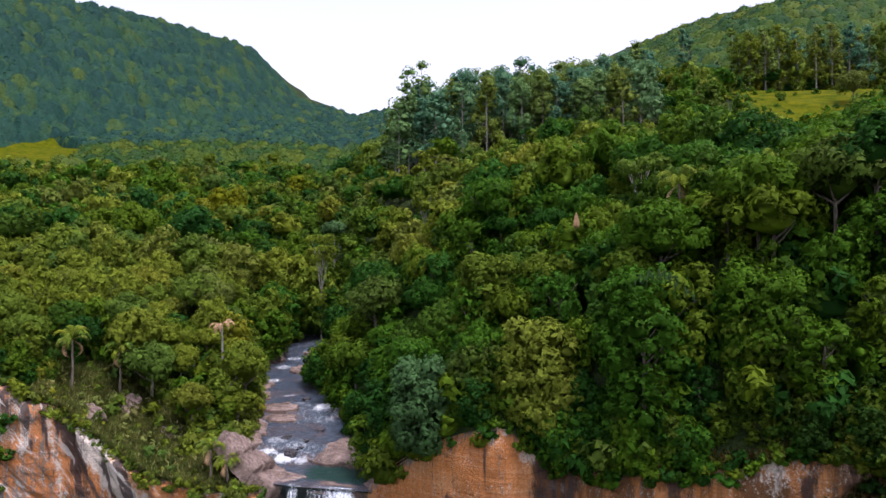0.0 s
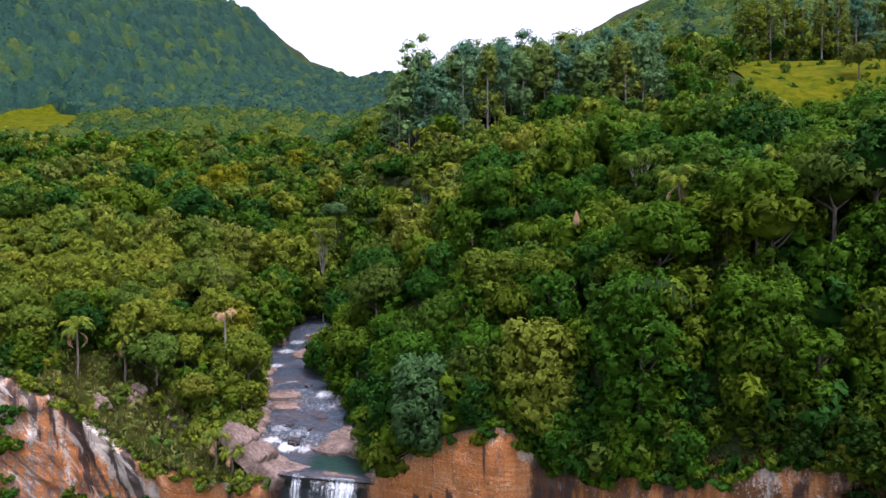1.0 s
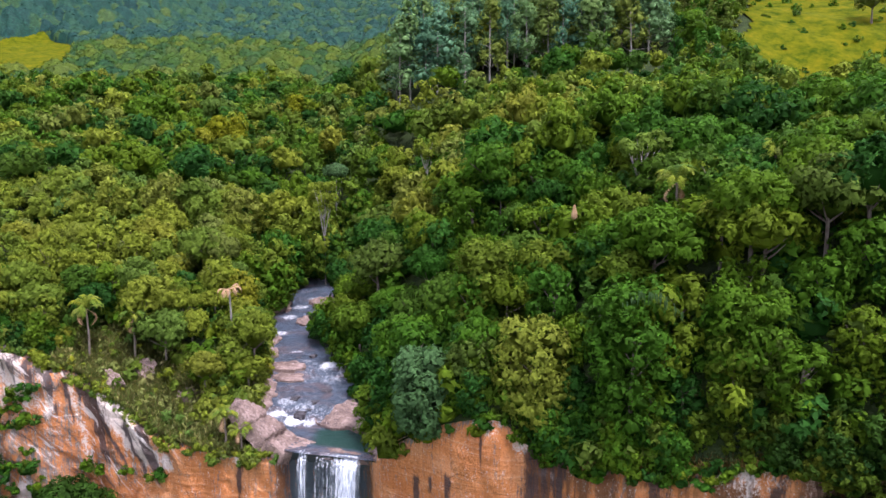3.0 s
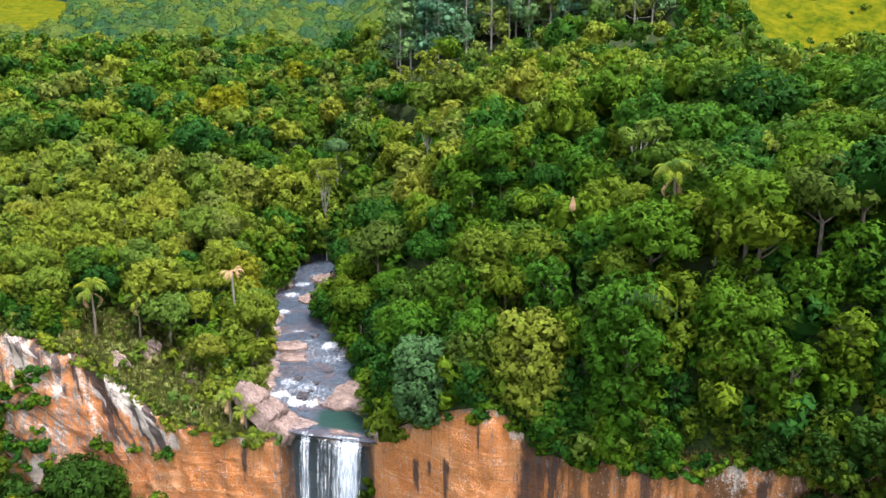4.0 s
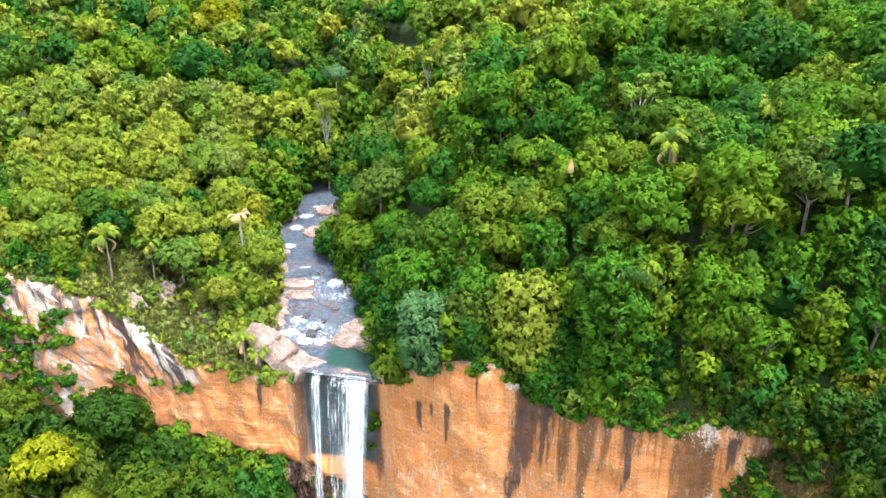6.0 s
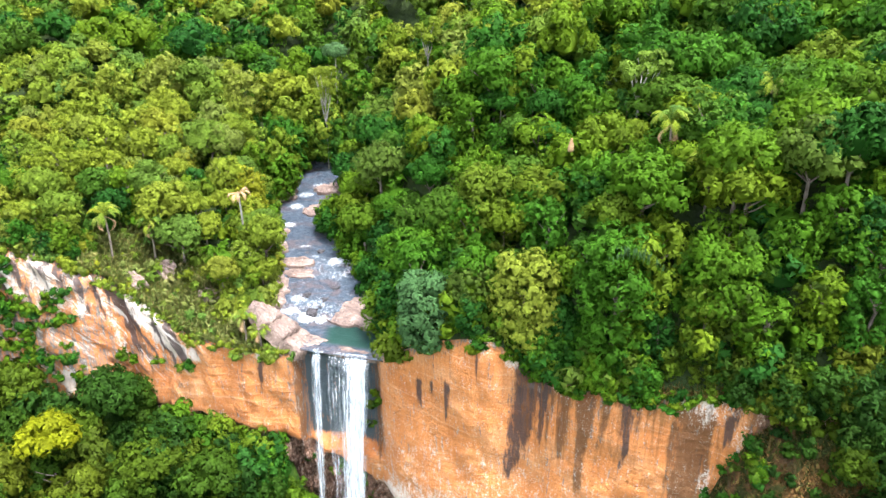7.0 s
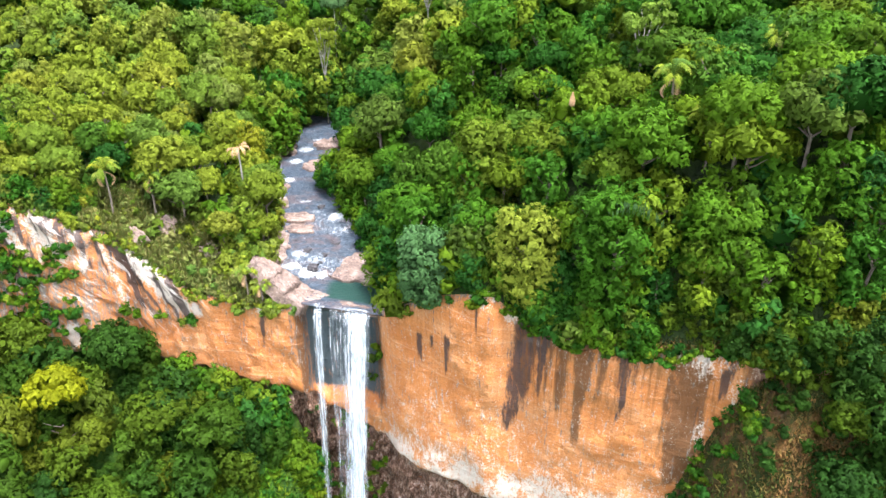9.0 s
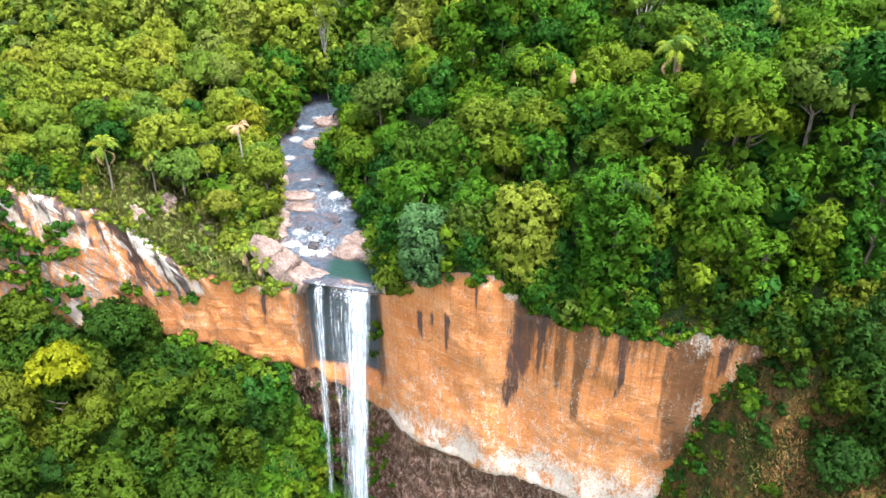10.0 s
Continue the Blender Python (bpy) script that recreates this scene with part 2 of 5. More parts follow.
def fill(me, verts, polys, tone=None, smooth_shade=False, normals=None):
    """Fill a mesh from an array of points and arrays of polygons; normals, where given, round off the shading of leaves."""
    verts = np.ascontiguousarray(verts, np.float32)
    sizes = np.concatenate([np.full(len(p), p.shape[1]) for p in polys]).astype(np.int32)
    loops = np.concatenate([p.ravel() for p in polys]).astype(np.int32)
    me.vertices.add(len(verts))
    me.vertices.foreach_set("co", verts.ravel())
    me.loops.add(len(loops))
    me.loops.foreach_set("vertex_index", loops)
    me.polygons.add(len(sizes))
    me.polygons.foreach_set("loop_start", np.concatenate([[0], np.cumsum(sizes)[:-1]]).astype(np.int32))
    me.polygons.foreach_set("loop_total", sizes)
    if smooth_shade:
        me.polygons.foreach_set("use_smooth", np.ones(len(sizes), bool))
    if tone is not None:
        me.attributes.new("tone", "FLOAT", "POINT").data.foreach_set("value", np.ascontiguousarray(tone, np.float32))
    if normals is not None:
        me.attributes.new("custom_normal", "FLOAT_VECTOR", "POINT").data.foreach_set("vector", np.ascontiguousarray(normals, np.float32).ravel())
    me.update(calc_edges=True)
    return me


def part(name, me, material, parent=None, label=""):
    """Links a mesh as one object, under a thing where a parent is given."""
    if isinstance(me, bmesh.types.BMesh):
        bm, me = me, bpy.data.meshes.new(name)
        bm.to_mesh(me)
        bm.free()
    if not me.materials:
        me.materials.append(material)
    ob = new(name, me)
    ob.parent = parent
    return tagged(ob, label)


def fbm(p, size, octaves=5):
    """Fractal noise at points, an array of n x 3."""
    return np.array([noise.fractal(Vector(q) / size, 0.9, 2.1, octaves) for q in p])


# upper ground: a sheet laid along the rim, finer near it
xs = np.unique(np.round(np.concatenate([np.arange(-110, 90, 1.8), np.arange(-420, -110, 5.0), np.arange(90, 300, 5.0), np.linspace(-1500, -425, 30), np.linspace(305, 1500, 30)]), 3))
ss = np.concatenate([np.arange(0, 80, 1.5), np.arange(80, 320, 4.0), np.arange(320, 700, 9.0), np.linspace(706, 2600, 60)])
X, S = np.meshgrid(xs, ss)
Y = cliff_y(X) + S
Z = upper_z(X, Y)
ground = part("ground", grid_mesh("ground", np.stack([X, Y, Z], -1).reshape(-1, 3), len(xs), len(ss)), SOIL)
tagged(ground, "dark forest floor of a wooded valley above the cliff", "ground", kind="structure")

ds = np.concatenate([np.arange(0, 60, 1.5), np.linspace(62, 1500, 50)])
for name, keep, material, label in (("ground_below", xs <= 24.0, LUSH, "lush green scree floor at the foot of the cliff"), ("earth_bank", xs >= 22.0, EARTH, "steep bank of orange earth and weeds beside the cliff")):
    X, D = np.meshgrid(xs[keep], ds)
    Y = cliff_y(X) + 3 - D
    Z = lower_z(X, Y)
    p = np.stack([X, Y, Z], -1).reshape(-1, 3)
    if name == "earth_bank":
        close = (p[:, 0] < 90) & (p[:, 1] > 20)
        p[close, 2] += 0.8 * fbm(p[close], 3) - 0.06
    low = part(name, grid_mesh(name, p[::-1], keep.sum(), len(ds)), material)
    tagged(low, label, "ground", kind="structure")


# ---- cliff ----
_m = Mat("sandstone", 0.88, 0.2)
_v = _m.coords()
_c = _m.ramp(_m.noise(_v, 0.13, 9, 0.68), [(0.28, (0.56, 0.185, 0.052)), (0.5, (0.68, 0.262, 0.084)), (0.72, (0.72, 0.37, 0.18))])
_lay = _m.noise(_m.coords((0.06, 0.06, 1.2), (4, 2, 0)), 1.0, 8, 0.72)
_c = _m.mix(_m.mask(_lay, 0.60, 0.72), _c, (0.62, 0.42, 0.26))
_fine = _m.noise(_m.coords((1, 1, 0.35)), 1.6, 8, 0.75)


def attr(m, name):
    n = m.add("Attribute")
    n.attribute_name = name
    return n.outputs["Fac"]


_runs = _m.noise(_m.coords((2.6, 2.6, 0.10)), 1.0, 6, 0.65)
_c = _m.mix(_m.mask(_runs, 0.25, 0.75), _m.mix(0.35, _c, (0.22, 0.09, 0.03)), _c)
_grain = _m.noise(_v, 4.0, 6, 0.75)
_c = _m.mix(_m.mask(_grain, 0.52, 0.30), _c, _m.mix(0.4, _c, (0.22, 0.09, 0.03)))
_bed = _m.noise(_m.coords((0.05, 0.05, 1.8), (4, 2, 0)), 1.0, 6, 0.7)
_c = _m.mix(_m.math("MULTIPLY", _m.mask(_bed, 0.56, 0.68), 0.30), _c, (0.76, 0.55, 0.36))
_c = _m.mix(_m.math("MULTIPLY", _m.mask(_bed, 0.42, 0.32), 0.28), _c, (0.30, 0.12, 0.045))
_pit = _m.noise(_m.coords((1, 1, 1.6)), 1.1, 7, 0.8)
_c = _m.mix(_m.mask(_pit, 0.62, 0.67), _c, (0.16, 0.075, 0.035))
_dash = _m.noise(_m.coords((0.55, 0.55, 2.2), (0, 12, 0)), 2.4, 5, 0.75)
_c = _m.mix(_m.math("MULTIPLY", _m.mask(_dash, 0.62, 0.69), 0.6), _c, (0.20, 0.08, 0.03))
_c = _m.mix(_m.math("MULTIPLY", _m.mask(_dash, 0.37, 0.30), 0.5), _c, (0.66, 0.46, 0.30))
_crack = _m.cracks(_m.coords((0.55, 0.55, 1.0), (0, 20, 0)), 0.24, 0.022)
_c = _m.mix(_m.math("MULTIPLY", _m.math("MULTIPLY", _crack, _m.mask(_fine, 0.46, 0.60)), 0.6), _c, (0.17, 0.075, 0.03))
_small = _m.cracks(_m.coords((0.5, 0.5, 1.3), (0, -14, 0)), 0.9, 0.05)
_c = _m.mix(_m.math("MULTIPLY", _m.math("MULTIPLY", _small, _m.mask(_pit, 0.46, 0.62)), 0.4), _c, (0.24, 0.10, 0.04))


def worn(m, name, spread, runs, lo=0.30, hi=0.80):
    """An attribute broken up by fine noise and by a second noise."""
    loose = m.math("ADD", m.math("MULTIPLY", m.math("SUBTRACT", _fine, 0.5), spread * 1.6), m.math("MULTIPLY", m.math("SUBTRACT", runs, 0.5), spread * 1.8))
    return m.mask(m.math("ADD", attr(m, name), loose), lo, hi)


_c = _m.mix(_m.math("MULTIPLY", worn(_m, "brown", 0.8, _runs), 0.85), _c, (0.12, 0.060, 0.028))
_c = _m.mix(worn(_m, "shale", 1.0, _lay), _c, _m.ramp(_m.math("ADD", _m.math("MULTIPLY", _lay, 0.35), _m.math("MULTIPLY", _fine, 0.65)), [(0.42, (0.040, 0.024, 0.019)), (0.5, (0.17, 0.092, 0.060)), (0.58, (0.42, 0.27, 0.20))]))
_c = _m.mix(worn(_m, "grey", 1.8, _runs), _c, (0.20, 0.175, 0.155))
_c = _m.mix(_m.math("MULTIPLY", worn(_m, "white", 1.8, _grain), 0.95), _c, (0.66, 0.58, 0.51))
_c = _m.mix(_m.math("MULTIPLY", worn(_m, "dark", 1.0, _runs), 0.92), _c, (0.064, 0.044, 0.042))
_drip = _m.noise(_m.coords((1.7, 1.7, 0.045)), 1.0, 7, 0.7)
_c = _m.mix(_m.math("MULTIPLY", _m.mask(_drip, 0.50, 0.58), attr(_m, "stain")), _c, (0.17, 0.070, 0.026))
_c = _m.mix(_m.math("MULTIPLY", _m.mask(_drip, 0.63, 0.68), attr(_m, "stain")), _c, (0.055, 0.036, 0.032))
_lines = _m.noise(_m.slanted(36, (1.5, 0.3, 0.10)), 1.0, 7, 0.72)
_slope = attr(_m, "slope")
_c = _m.mix(_m.math("MULTIPLY", _m.mask(_lines, 0.46, 0.40), _m.math("MULTIPLY", _slope, 0.85)), _c, (0.085, 0.070, 0.070))
_c = _m.mix(_m.math("MULTIPLY", _m.mask(_lines, 0.565, 0.61), _slope), _c, (0.66, 0.60, 0.56))
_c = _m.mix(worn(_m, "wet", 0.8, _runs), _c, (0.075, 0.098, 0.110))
_m.colour(_c)
_m.bump(_m.math("SUBTRACT", _m.math("ADD", _m.math("ADD", _fine, _pit), _m.math("MULTIPLY", _bed, 0.8)), _m.math("MULTIPLY", _crack, 0.25)), 1.0, 0.36)
SANDSTONE = _m.m

BAND_X = [-75, -56, -46, -36, -23, -12, -8, 1, 10, 18, 28, 40]
BAND_Z = [-10, -10.5, -12.6, -14.2, -16.2, -22, -24, -22.8, -23.6, -22.5, -24, -24]     # underside of the orange beds


def band_z(x):
    return np.interp(x, BAND_X, BAND_Z)


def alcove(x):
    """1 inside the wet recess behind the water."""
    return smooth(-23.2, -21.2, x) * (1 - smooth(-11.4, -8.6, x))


xs = np.arange(-76, 48.1, 0.4)
vs = np.linspace(0, 1, 130)
X, V = np.meshgrid(xs, vs)
zt, zf = edge_z(X) + 0.15, np.minimum(foot_z(X), band_z(X) - 4) - 4
Z = zt + (zf - zt) * V
P3 = np.stack([X, Z * 0.6, np.zeros_like(X)], -1).reshape(-1, 3)
N1 = fbm(P3, 7).reshape(X.shape)
N2 = fbm(P3 + 40, 2.2, 4).reshape(X.shape)
NS = fbm(np.stack([X, Z * 0.08, 0 * X], -1).reshape(-1, 3), 0.9, 4).reshape(X.shape)      # upright streaks
ribs = np.abs(np.sin(X * 0.55 + 1.4 * N1)) * smooth(-30, -48, X)
under = smooth(0.2, -1.2, Z - band_z(X))
steps = np.floor(Z * 0.55 + 0.05 * X + 0.9 * N1) * 0.09 + np.floor(Z * 1.3 + 1.5 * N2) * 0.025 + 0.22 * np.floor(X * 0.23 + 1.2 * N1 + 0.3 * N2) % 0.44
back = 0.2 + 0.75 * N1 + 0.18 * N2 + steps * 0.6 + 1.1 * ribs + 2.4 * N2 * smooth(0.2, -1.2, Z - band_z(X))
back = back - 2.6 * alcove(X) * (1 - smooth(-16.4, -18.2, Z)) * smooth(1.2, -0.4, Z - edge_z(X))
back = back - under * (1.5 + 1.6 * smooth(-2, -8, Z - band_z(X))) * (1 - 0.6 * smooth(26, 33, X))
back = back + 0.7 * smooth(-10, -17, Z) * (1 - under) * smooth(-9, 0, X)
back = back + 2.2 * smooth(-52, -58, X) * V
ramp = smooth(0.0, 0.05, V)
back = back * ramp - 0.35 * (1 - ramp)
Y = cliff_y(X) - back


def strip(xa, za, xb, zb, width, taper=0.6):
    """1 on a band from (xa, za) down to (xb, zb), with a wandering edge."""
    t = np.clip((za - Z) / (za - zb), 0, 1)
    mid = xa + (xb - xa) * t + 0.3 * N1
    inside = smooth(1.5, 0.35, np.abs(X - mid) / (width * (1 - taper * t)) - 0.5 * NS)
    return inside * smooth(za + 0.6, za - 0.6, Z) * smooth(zb - 2.5 - 2 * NS, zb + 2.0 - 2 * NS, Z)


def spot(xa, za, rx, rz):
    return smooth(1.2, 0.5, np.hypot((X - xa) / rx, (Z - za) / rz) + 0.5 * N2)


dark = np.maximum.reduce([strip(11.4, 8.0, 9.6, -10.0, 2.0, 0.5), strip(13.3, 7.6, 12.7, -3.0, 0.6), strip(22.2, 12, 22, 0, 0.9), strip(-3.2, 2.0, -3.2, -3, 0.5), strip(-1.6, 2.4, -1.5, -1.0, 0.25),
    strip(0.4, 3.6, 0.5, -2.8, 0.4), strip(4.3, 12, 4.4, 6.5, 0.35), strip(32.4, 10, 32, 5.5, 0.8), 1.4 * strip(-53, 9.4, -48.8, -3.4, 1.1, 0.3), 1.3 * strip(-43.4, 3.5, -41.2, -5.5, 1.0, 0.3),
    strip(-28.4, -1.2, -28.7, -6.8, 0.5), strip(-60.0, 14.5, -58.4, 8.0, 0.6), strip(-51.6, 8.0, -47.3, -1.0, 0.4, 0.2), strip(-57, 12, -55.6, 2, 0.5), strip(-46.4, 3.0, -43.6, -4.0, 0.5, 0.2), strip(-50.4, 6.5, -46.0, -4.5, 0.35, 0.2),
    strip(-65, 15, -63, 4, 0.5), strip(-55, 10, -53.4, 0, 0.35), strip(-67, 14, -65.4, 0, 0.4)])
def runs(xs_, amount, length):
    """Stains that run down from the rim, each column to its own depth."""
    env, ln = np.interp(X, xs_, amount), np.interp(X, xs_, length)
    depth = edge_z(X) - Z
    return env * smooth(-0.25, 0.35, NS) * smooth(1.2, 0.3, depth / (ln * (0.7 + 0.9 * NS)))


dark = np.maximum(dark, runs([-56, -52, -38, -30, -22, -9, -6, 2, 4, 9.5, 10.5, 14, 15, 20, 21, 23, 24, 31, 34], [0.8, 0.6, 0.5, 0.3, 0.4, 0.3, 0.3, 0.45, 0.3, 0.3, 0.9, 0.8, 0.35, 0.4, 0.9, 0.8, 0.3, 0.4, 0.8], [8, 8, 6, 3, 6, 4, 3, 4, 4, 4, 12, 8, 4, 5, 9, 8, 3, 4, 5]))
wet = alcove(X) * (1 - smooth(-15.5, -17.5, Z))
brown = np.maximum.reduce([strip(15.4, 9, 15.4, -4, 0.8), 1.2 * strip(17.6, 9.2, 17.3, -8.5, 1.1), 1.5 * strip(29.0, 9.6, 28.8, -8.5, 2.0, 0.1), strip(20.0, 9, 19.6, 2, 0.7), strip(-22.8, 0, -22.4, -16, 0.8, 0.1),
    strip(14.2, 9, 13.6, -1, 0.5), strip(24.8, 11, 24.6, 5.5, 0.4), strip(-49.6, 5, -47.4, -6, 0.8), strip(-10.4, 1, -9.8, -17, 1.0, 0.2), 0.75 * smooth(8, 12, X) * smooth(21, 17, X) * smooth(2.0, 7.5, Z)])
brown = np.maximum(brown, runs([8, 11, 22, 26, 30, 33], [0.3, 0.85, 0.8, 0.4, 0.8, 0.6], [6, 12, 11, 5, 12, 8]))
top_band = np.interp(X, [-12, -9, 1, 10, 18, 28], [-19, -18, -14.5, -14, -13.5, -11])
white = np.maximum.reduce([1.5 * strip(-51.6, 10.8, -42, -2.8, 1.7, -0.5), 1.0 * strip(-62.3, 15.6, -60.3, 6.5, 1.7, -0.1), spot(-31.5, -0.4, 1.0, 1.0), spot(-28.2, -0.4, 1.2, 1.0), spot(-25.8, 0.2, 0.7, 0.8),
    spot(9.2, 8.6, 1.1, 0.9), 0.9 * spot(11.5, 5.6, 1.4, 0.6), strip(28, 11.6, 29, 9.6, 3.4, 0), spot(-39.6, -2.4, 1.2, 1.4), strip(-49.2, 7.4, -44.6, -2.0, 0.45, 0), 0.8 * strip(-58.4, 14, -56.4, 4, 0.8, 0), 0.75 * strip(-66, 15, -64, 6, 0.9, 0), 0.7 * strip(-54.4, 10, -52.4, -4, 0.4, 0), spot(-60.8, -7.5, 1.3, 3.0), 0.6 * spot(5.5, 11.5, 2.5, 1.6),
    (0.66 * smooth(0, 6.5, top_band - Z) + 0.22 * smooth(-4, -13, Z) - 0.5 * smooth(0.2, 0.5, N2)) * (1 - under) * smooth(-12.5, -9, X), 0.6 * spot(31, -1, 0.7, 2.5), 0.55 * spot(22.5, 11.6, 2.5, 0.8), 0.5 * spot(33.5, 7, 0.5, 3)])
grey = np.maximum.reduce([0.52 * smooth(-50, -56, X), 0.5 * smooth(-36, -50, X) * smooth(-7.0, -4.5, Z) * smooth(0, -2.5, Z), 0.62 * smooth(1.6, 0.2, edge_z(X) - Z), 0.45 * spot(-23.5, -4, 1.2, 6)])
shale = np.maximum(under, smooth(33.4, 35.0, X - 0.6 * N2))
brown = np.maximum(brown, 0.9 * smooth(32.6, 34.5, X))
slope = smooth(-36, -43, X - 0.5 * (Z + 2)) * smooth(-9, -6, Z + 0.12 * (X + 50)) * (0.55 + 0.45 * smooth(-0.3, 0.3, N1))
stain = np.interp(X, [-40, -24, -8, 2, 8.5, 10.5, 16, 20, 24, 27, 31, 33], [0, 0.25, 0.15, 0.30, 0.15, 0.85, 0.85, 0.55, 0.6, 0.35, 0.7, 0]) * smooth(17, 4, edge_z(X) - Z + 4 * N1)
cliff_me = grid_mesh("cliff", np.stack([X, Y, Z], -1).reshape(-1, 3), len(xs), len(vs))
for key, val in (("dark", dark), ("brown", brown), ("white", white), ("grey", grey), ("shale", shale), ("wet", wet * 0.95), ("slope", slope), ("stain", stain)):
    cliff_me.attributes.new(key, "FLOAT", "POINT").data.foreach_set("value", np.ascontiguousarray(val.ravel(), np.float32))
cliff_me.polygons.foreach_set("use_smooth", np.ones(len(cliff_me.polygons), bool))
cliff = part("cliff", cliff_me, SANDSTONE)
tagged(cliff, "orange sandstone cliff with dark vertical streaks and white patches", "cliff", kind="structure")
for x0, x1 in ((-400, -75.8), (47.9, 400)):
    xs = np.linspace(x0, x1, 60)
    X, V = np.meshgrid(xs, np.linspace(0, 1, 24))
    Z = edge_z(X) + 0.15 + (foot_z(X) - 4 - edge_z(X)) * V
    p = np.stack([X, cliff_y(X) - 0.3, Z], -1).reshape(-1, 3)
    p[:, 1] += 0.8 * fbm(p, 6)
    side = part("cliff_side", grid_mesh("cliff_side", p, len(xs), 24), SANDSTONE)
    tagged(side, "bare sandstone cliff running on along the valley", "cliff", kind="structure")


# ---- trees ----
def ico(sub):
    bm = bmesh.new()
    bmesh.ops.create_icosphere(bm, subdivisions=sub, radius=1)
    v = np.array([q.co[:] for q in bm.verts])
    f = np.array([[q.index for q in face.verts] for face in bm.faces])
    bm.free()
    return v, f


ICO = {1: ico(1), 2: ico(2)}


def crown_data(rng, radius, height, lobes, leaves, size, sub=1):
    """Points, leaves and core of a domed crown whose foot is at the origin's height: billows of leaves over the dome."""
    i = np.arange(lobes)
    a = i * 2.4 + rng.uniform(0, 6.28) + rng.normal(size=lobes) * 0.25
    up = np.clip(1 - 1.1 * (i + 0.5) / lobes + rng.normal(size=lobes) * 0.10, -0.2, 1)
    q = np.sqrt(1 - np.clip(up, 0, 1) ** 2) * rng.uniform(0.8, 1.15, lobes)
    lop = 1 + 0.16 * np.sin(a + rng.uniform(0, 6.28))
    c = np.stack([np.cos(a) * q * lop * radius * 0.68, np.sin(a) * q * lop * radius * 0.68, height * (0.58 * up + rng.uniform(-0.08, 0.10, lobes))], 1)
    r = radius * rng.uniform(0.20, 0.40, lobes)
    return leafy(rng, c, r, leaves, size, sub, (radius * 0.50, height * 0.36))


def leafy(rng, c, r, leaves, size, sub, heart=None, core=0.50):
    """Tufts of leaves over lobes with centres c and radii r, and the dense core inside them: points, leaves, core, normals."""
    lobes = len(r)

    def rough(v):
        v = v + rng.normal(size=v.shape) * 0.7
        return v / (np.linalg.norm(v, axis=1)[:, None] + 1e-6)
    V, T, N, n0 = [], [], [], 0
    iv, it = ICO[sub]
    for k in range(lobes):
        V.append(c[k] + iv * r[k] * core * (1 + rng.uniform(-0.3, 0.3, (len(iv), 1))) * [1, 1, 0.8])
        N.append(rough(iv))
        T.append(it + n0)
        n0 += len(iv)
    if heart:
        V.append(iv * (1 + rng.uniform(-0.2, 0.2, (len(iv), 1))) * [heart[0], heart[0], heart[1]])
        N.append(rough(iv))
        T.append(it + n0)
        n0 += len(iv)
    T = np.concatenate(T)
    five = 5
    n = int(leaves / five * 2.4)
    k = rng.choice(lobes, n, p=r ** 2 / (r ** 2).sum())
    d = rng.normal(size=(n, 3))
    d[:, 2] += 0.5
    d /= np.linalg.norm(d, axis=1)[:, None]
    tuft = c[k] + d * (r[k] * (0.66 + 0.50 * np.sqrt(rng.uniform(0, 1, n))))[:, None] * [1, 1, 0.82]
    gap = np.linalg.norm((tuft[:, None] - c[None]) / [1, 1, 0.82], axis=2) / r[None]
    keep = (gap > 0.64).all(1)
    tuft, d = tuft[keep][:leaves // five], d[keep][:leaves // five]
    mid = c.mean(0)
    away = tuft - mid
    away /= np.linalg.norm(away, axis=1)[:, None] + 1e-6
    tuft, d, away = (np.repeat(v, five, axis=0) for v in (tuft, d, away))
    n = len(tuft)
    side = np.cross(d, rng.normal(size=(n, 3)))
    side /= np.linalg.norm(side, axis=1)[:, None] + 1e-6
    rho = rng.uniform(0.1, 1.0, (n, 1))
    pos = tuft + side * rho * size * 1.25 - d * rho ** 2 * size * 0.5 + d * rng.uniform(-0.1, 0.35, (n, 1)) * size
    nor = d + side * rho * 0.7 + rng.normal(size=(n, 3)) * 0.38 + [0, 0, 0.35]
    nor /= np.linalg.norm(nor, axis=1)[:, None]
    t = np.cross(side + rng.normal(size=(n, 3)) * 0.4, nor)
    t /= np.linalg.norm(t, axis=1)[:, None]
    b = np.cross(nor, t)
    sz = size * rng.uniform(0.65, 1.3, (n, 1))
    tip = nor * sz * 0.2
    tris = np.stack([pos - t * sz * 0.42 - b * sz * 0.5, pos + t * sz * 0.42 - b * sz * 0.38 - tip, pos + b * sz * 0.8 - tip], 1).reshape(-1, 3)
    Q = np.arange(n * 3).reshape(n, 3) + n0
    soft = 0.42 * d + 0.42 * nor + 0.22 * away
    soft /= np.linalg.norm(soft, axis=1)[:, None]
    return np.concatenate(V + [tris]), Q, T, np.concatenate(N + [np.repeat(soft, 3, axis=0)])


def full_data(rng, radius, height, lobes, leaves, size, sub=1):
    """A crown that reaches down to the ground: foot at the origin."""
    z = (np.arange(lobes) + rng.uniform(0, 1, lobes)) / lobes * 0.78 + 0.08
    prof = radius * np.sqrt(np.clip(1 - ((z - 0.42) / 0.62) ** 2, 0.05, 1))
    a, q = np.arange(lobes) * 2.4 + rng.normal(size=lobes) * 0.3, np.sqrt(rng.uniform(0.4, 1, lobes))
    c = np.stack([np.cos(a) * q * prof * 0.7, np.sin(a) * q * prof * 0.7, z * height], 1)
    r = radius * rng.uniform(0.22, 0.46, lobes)
    return leafy(rng, c, r, leaves, size, sub)


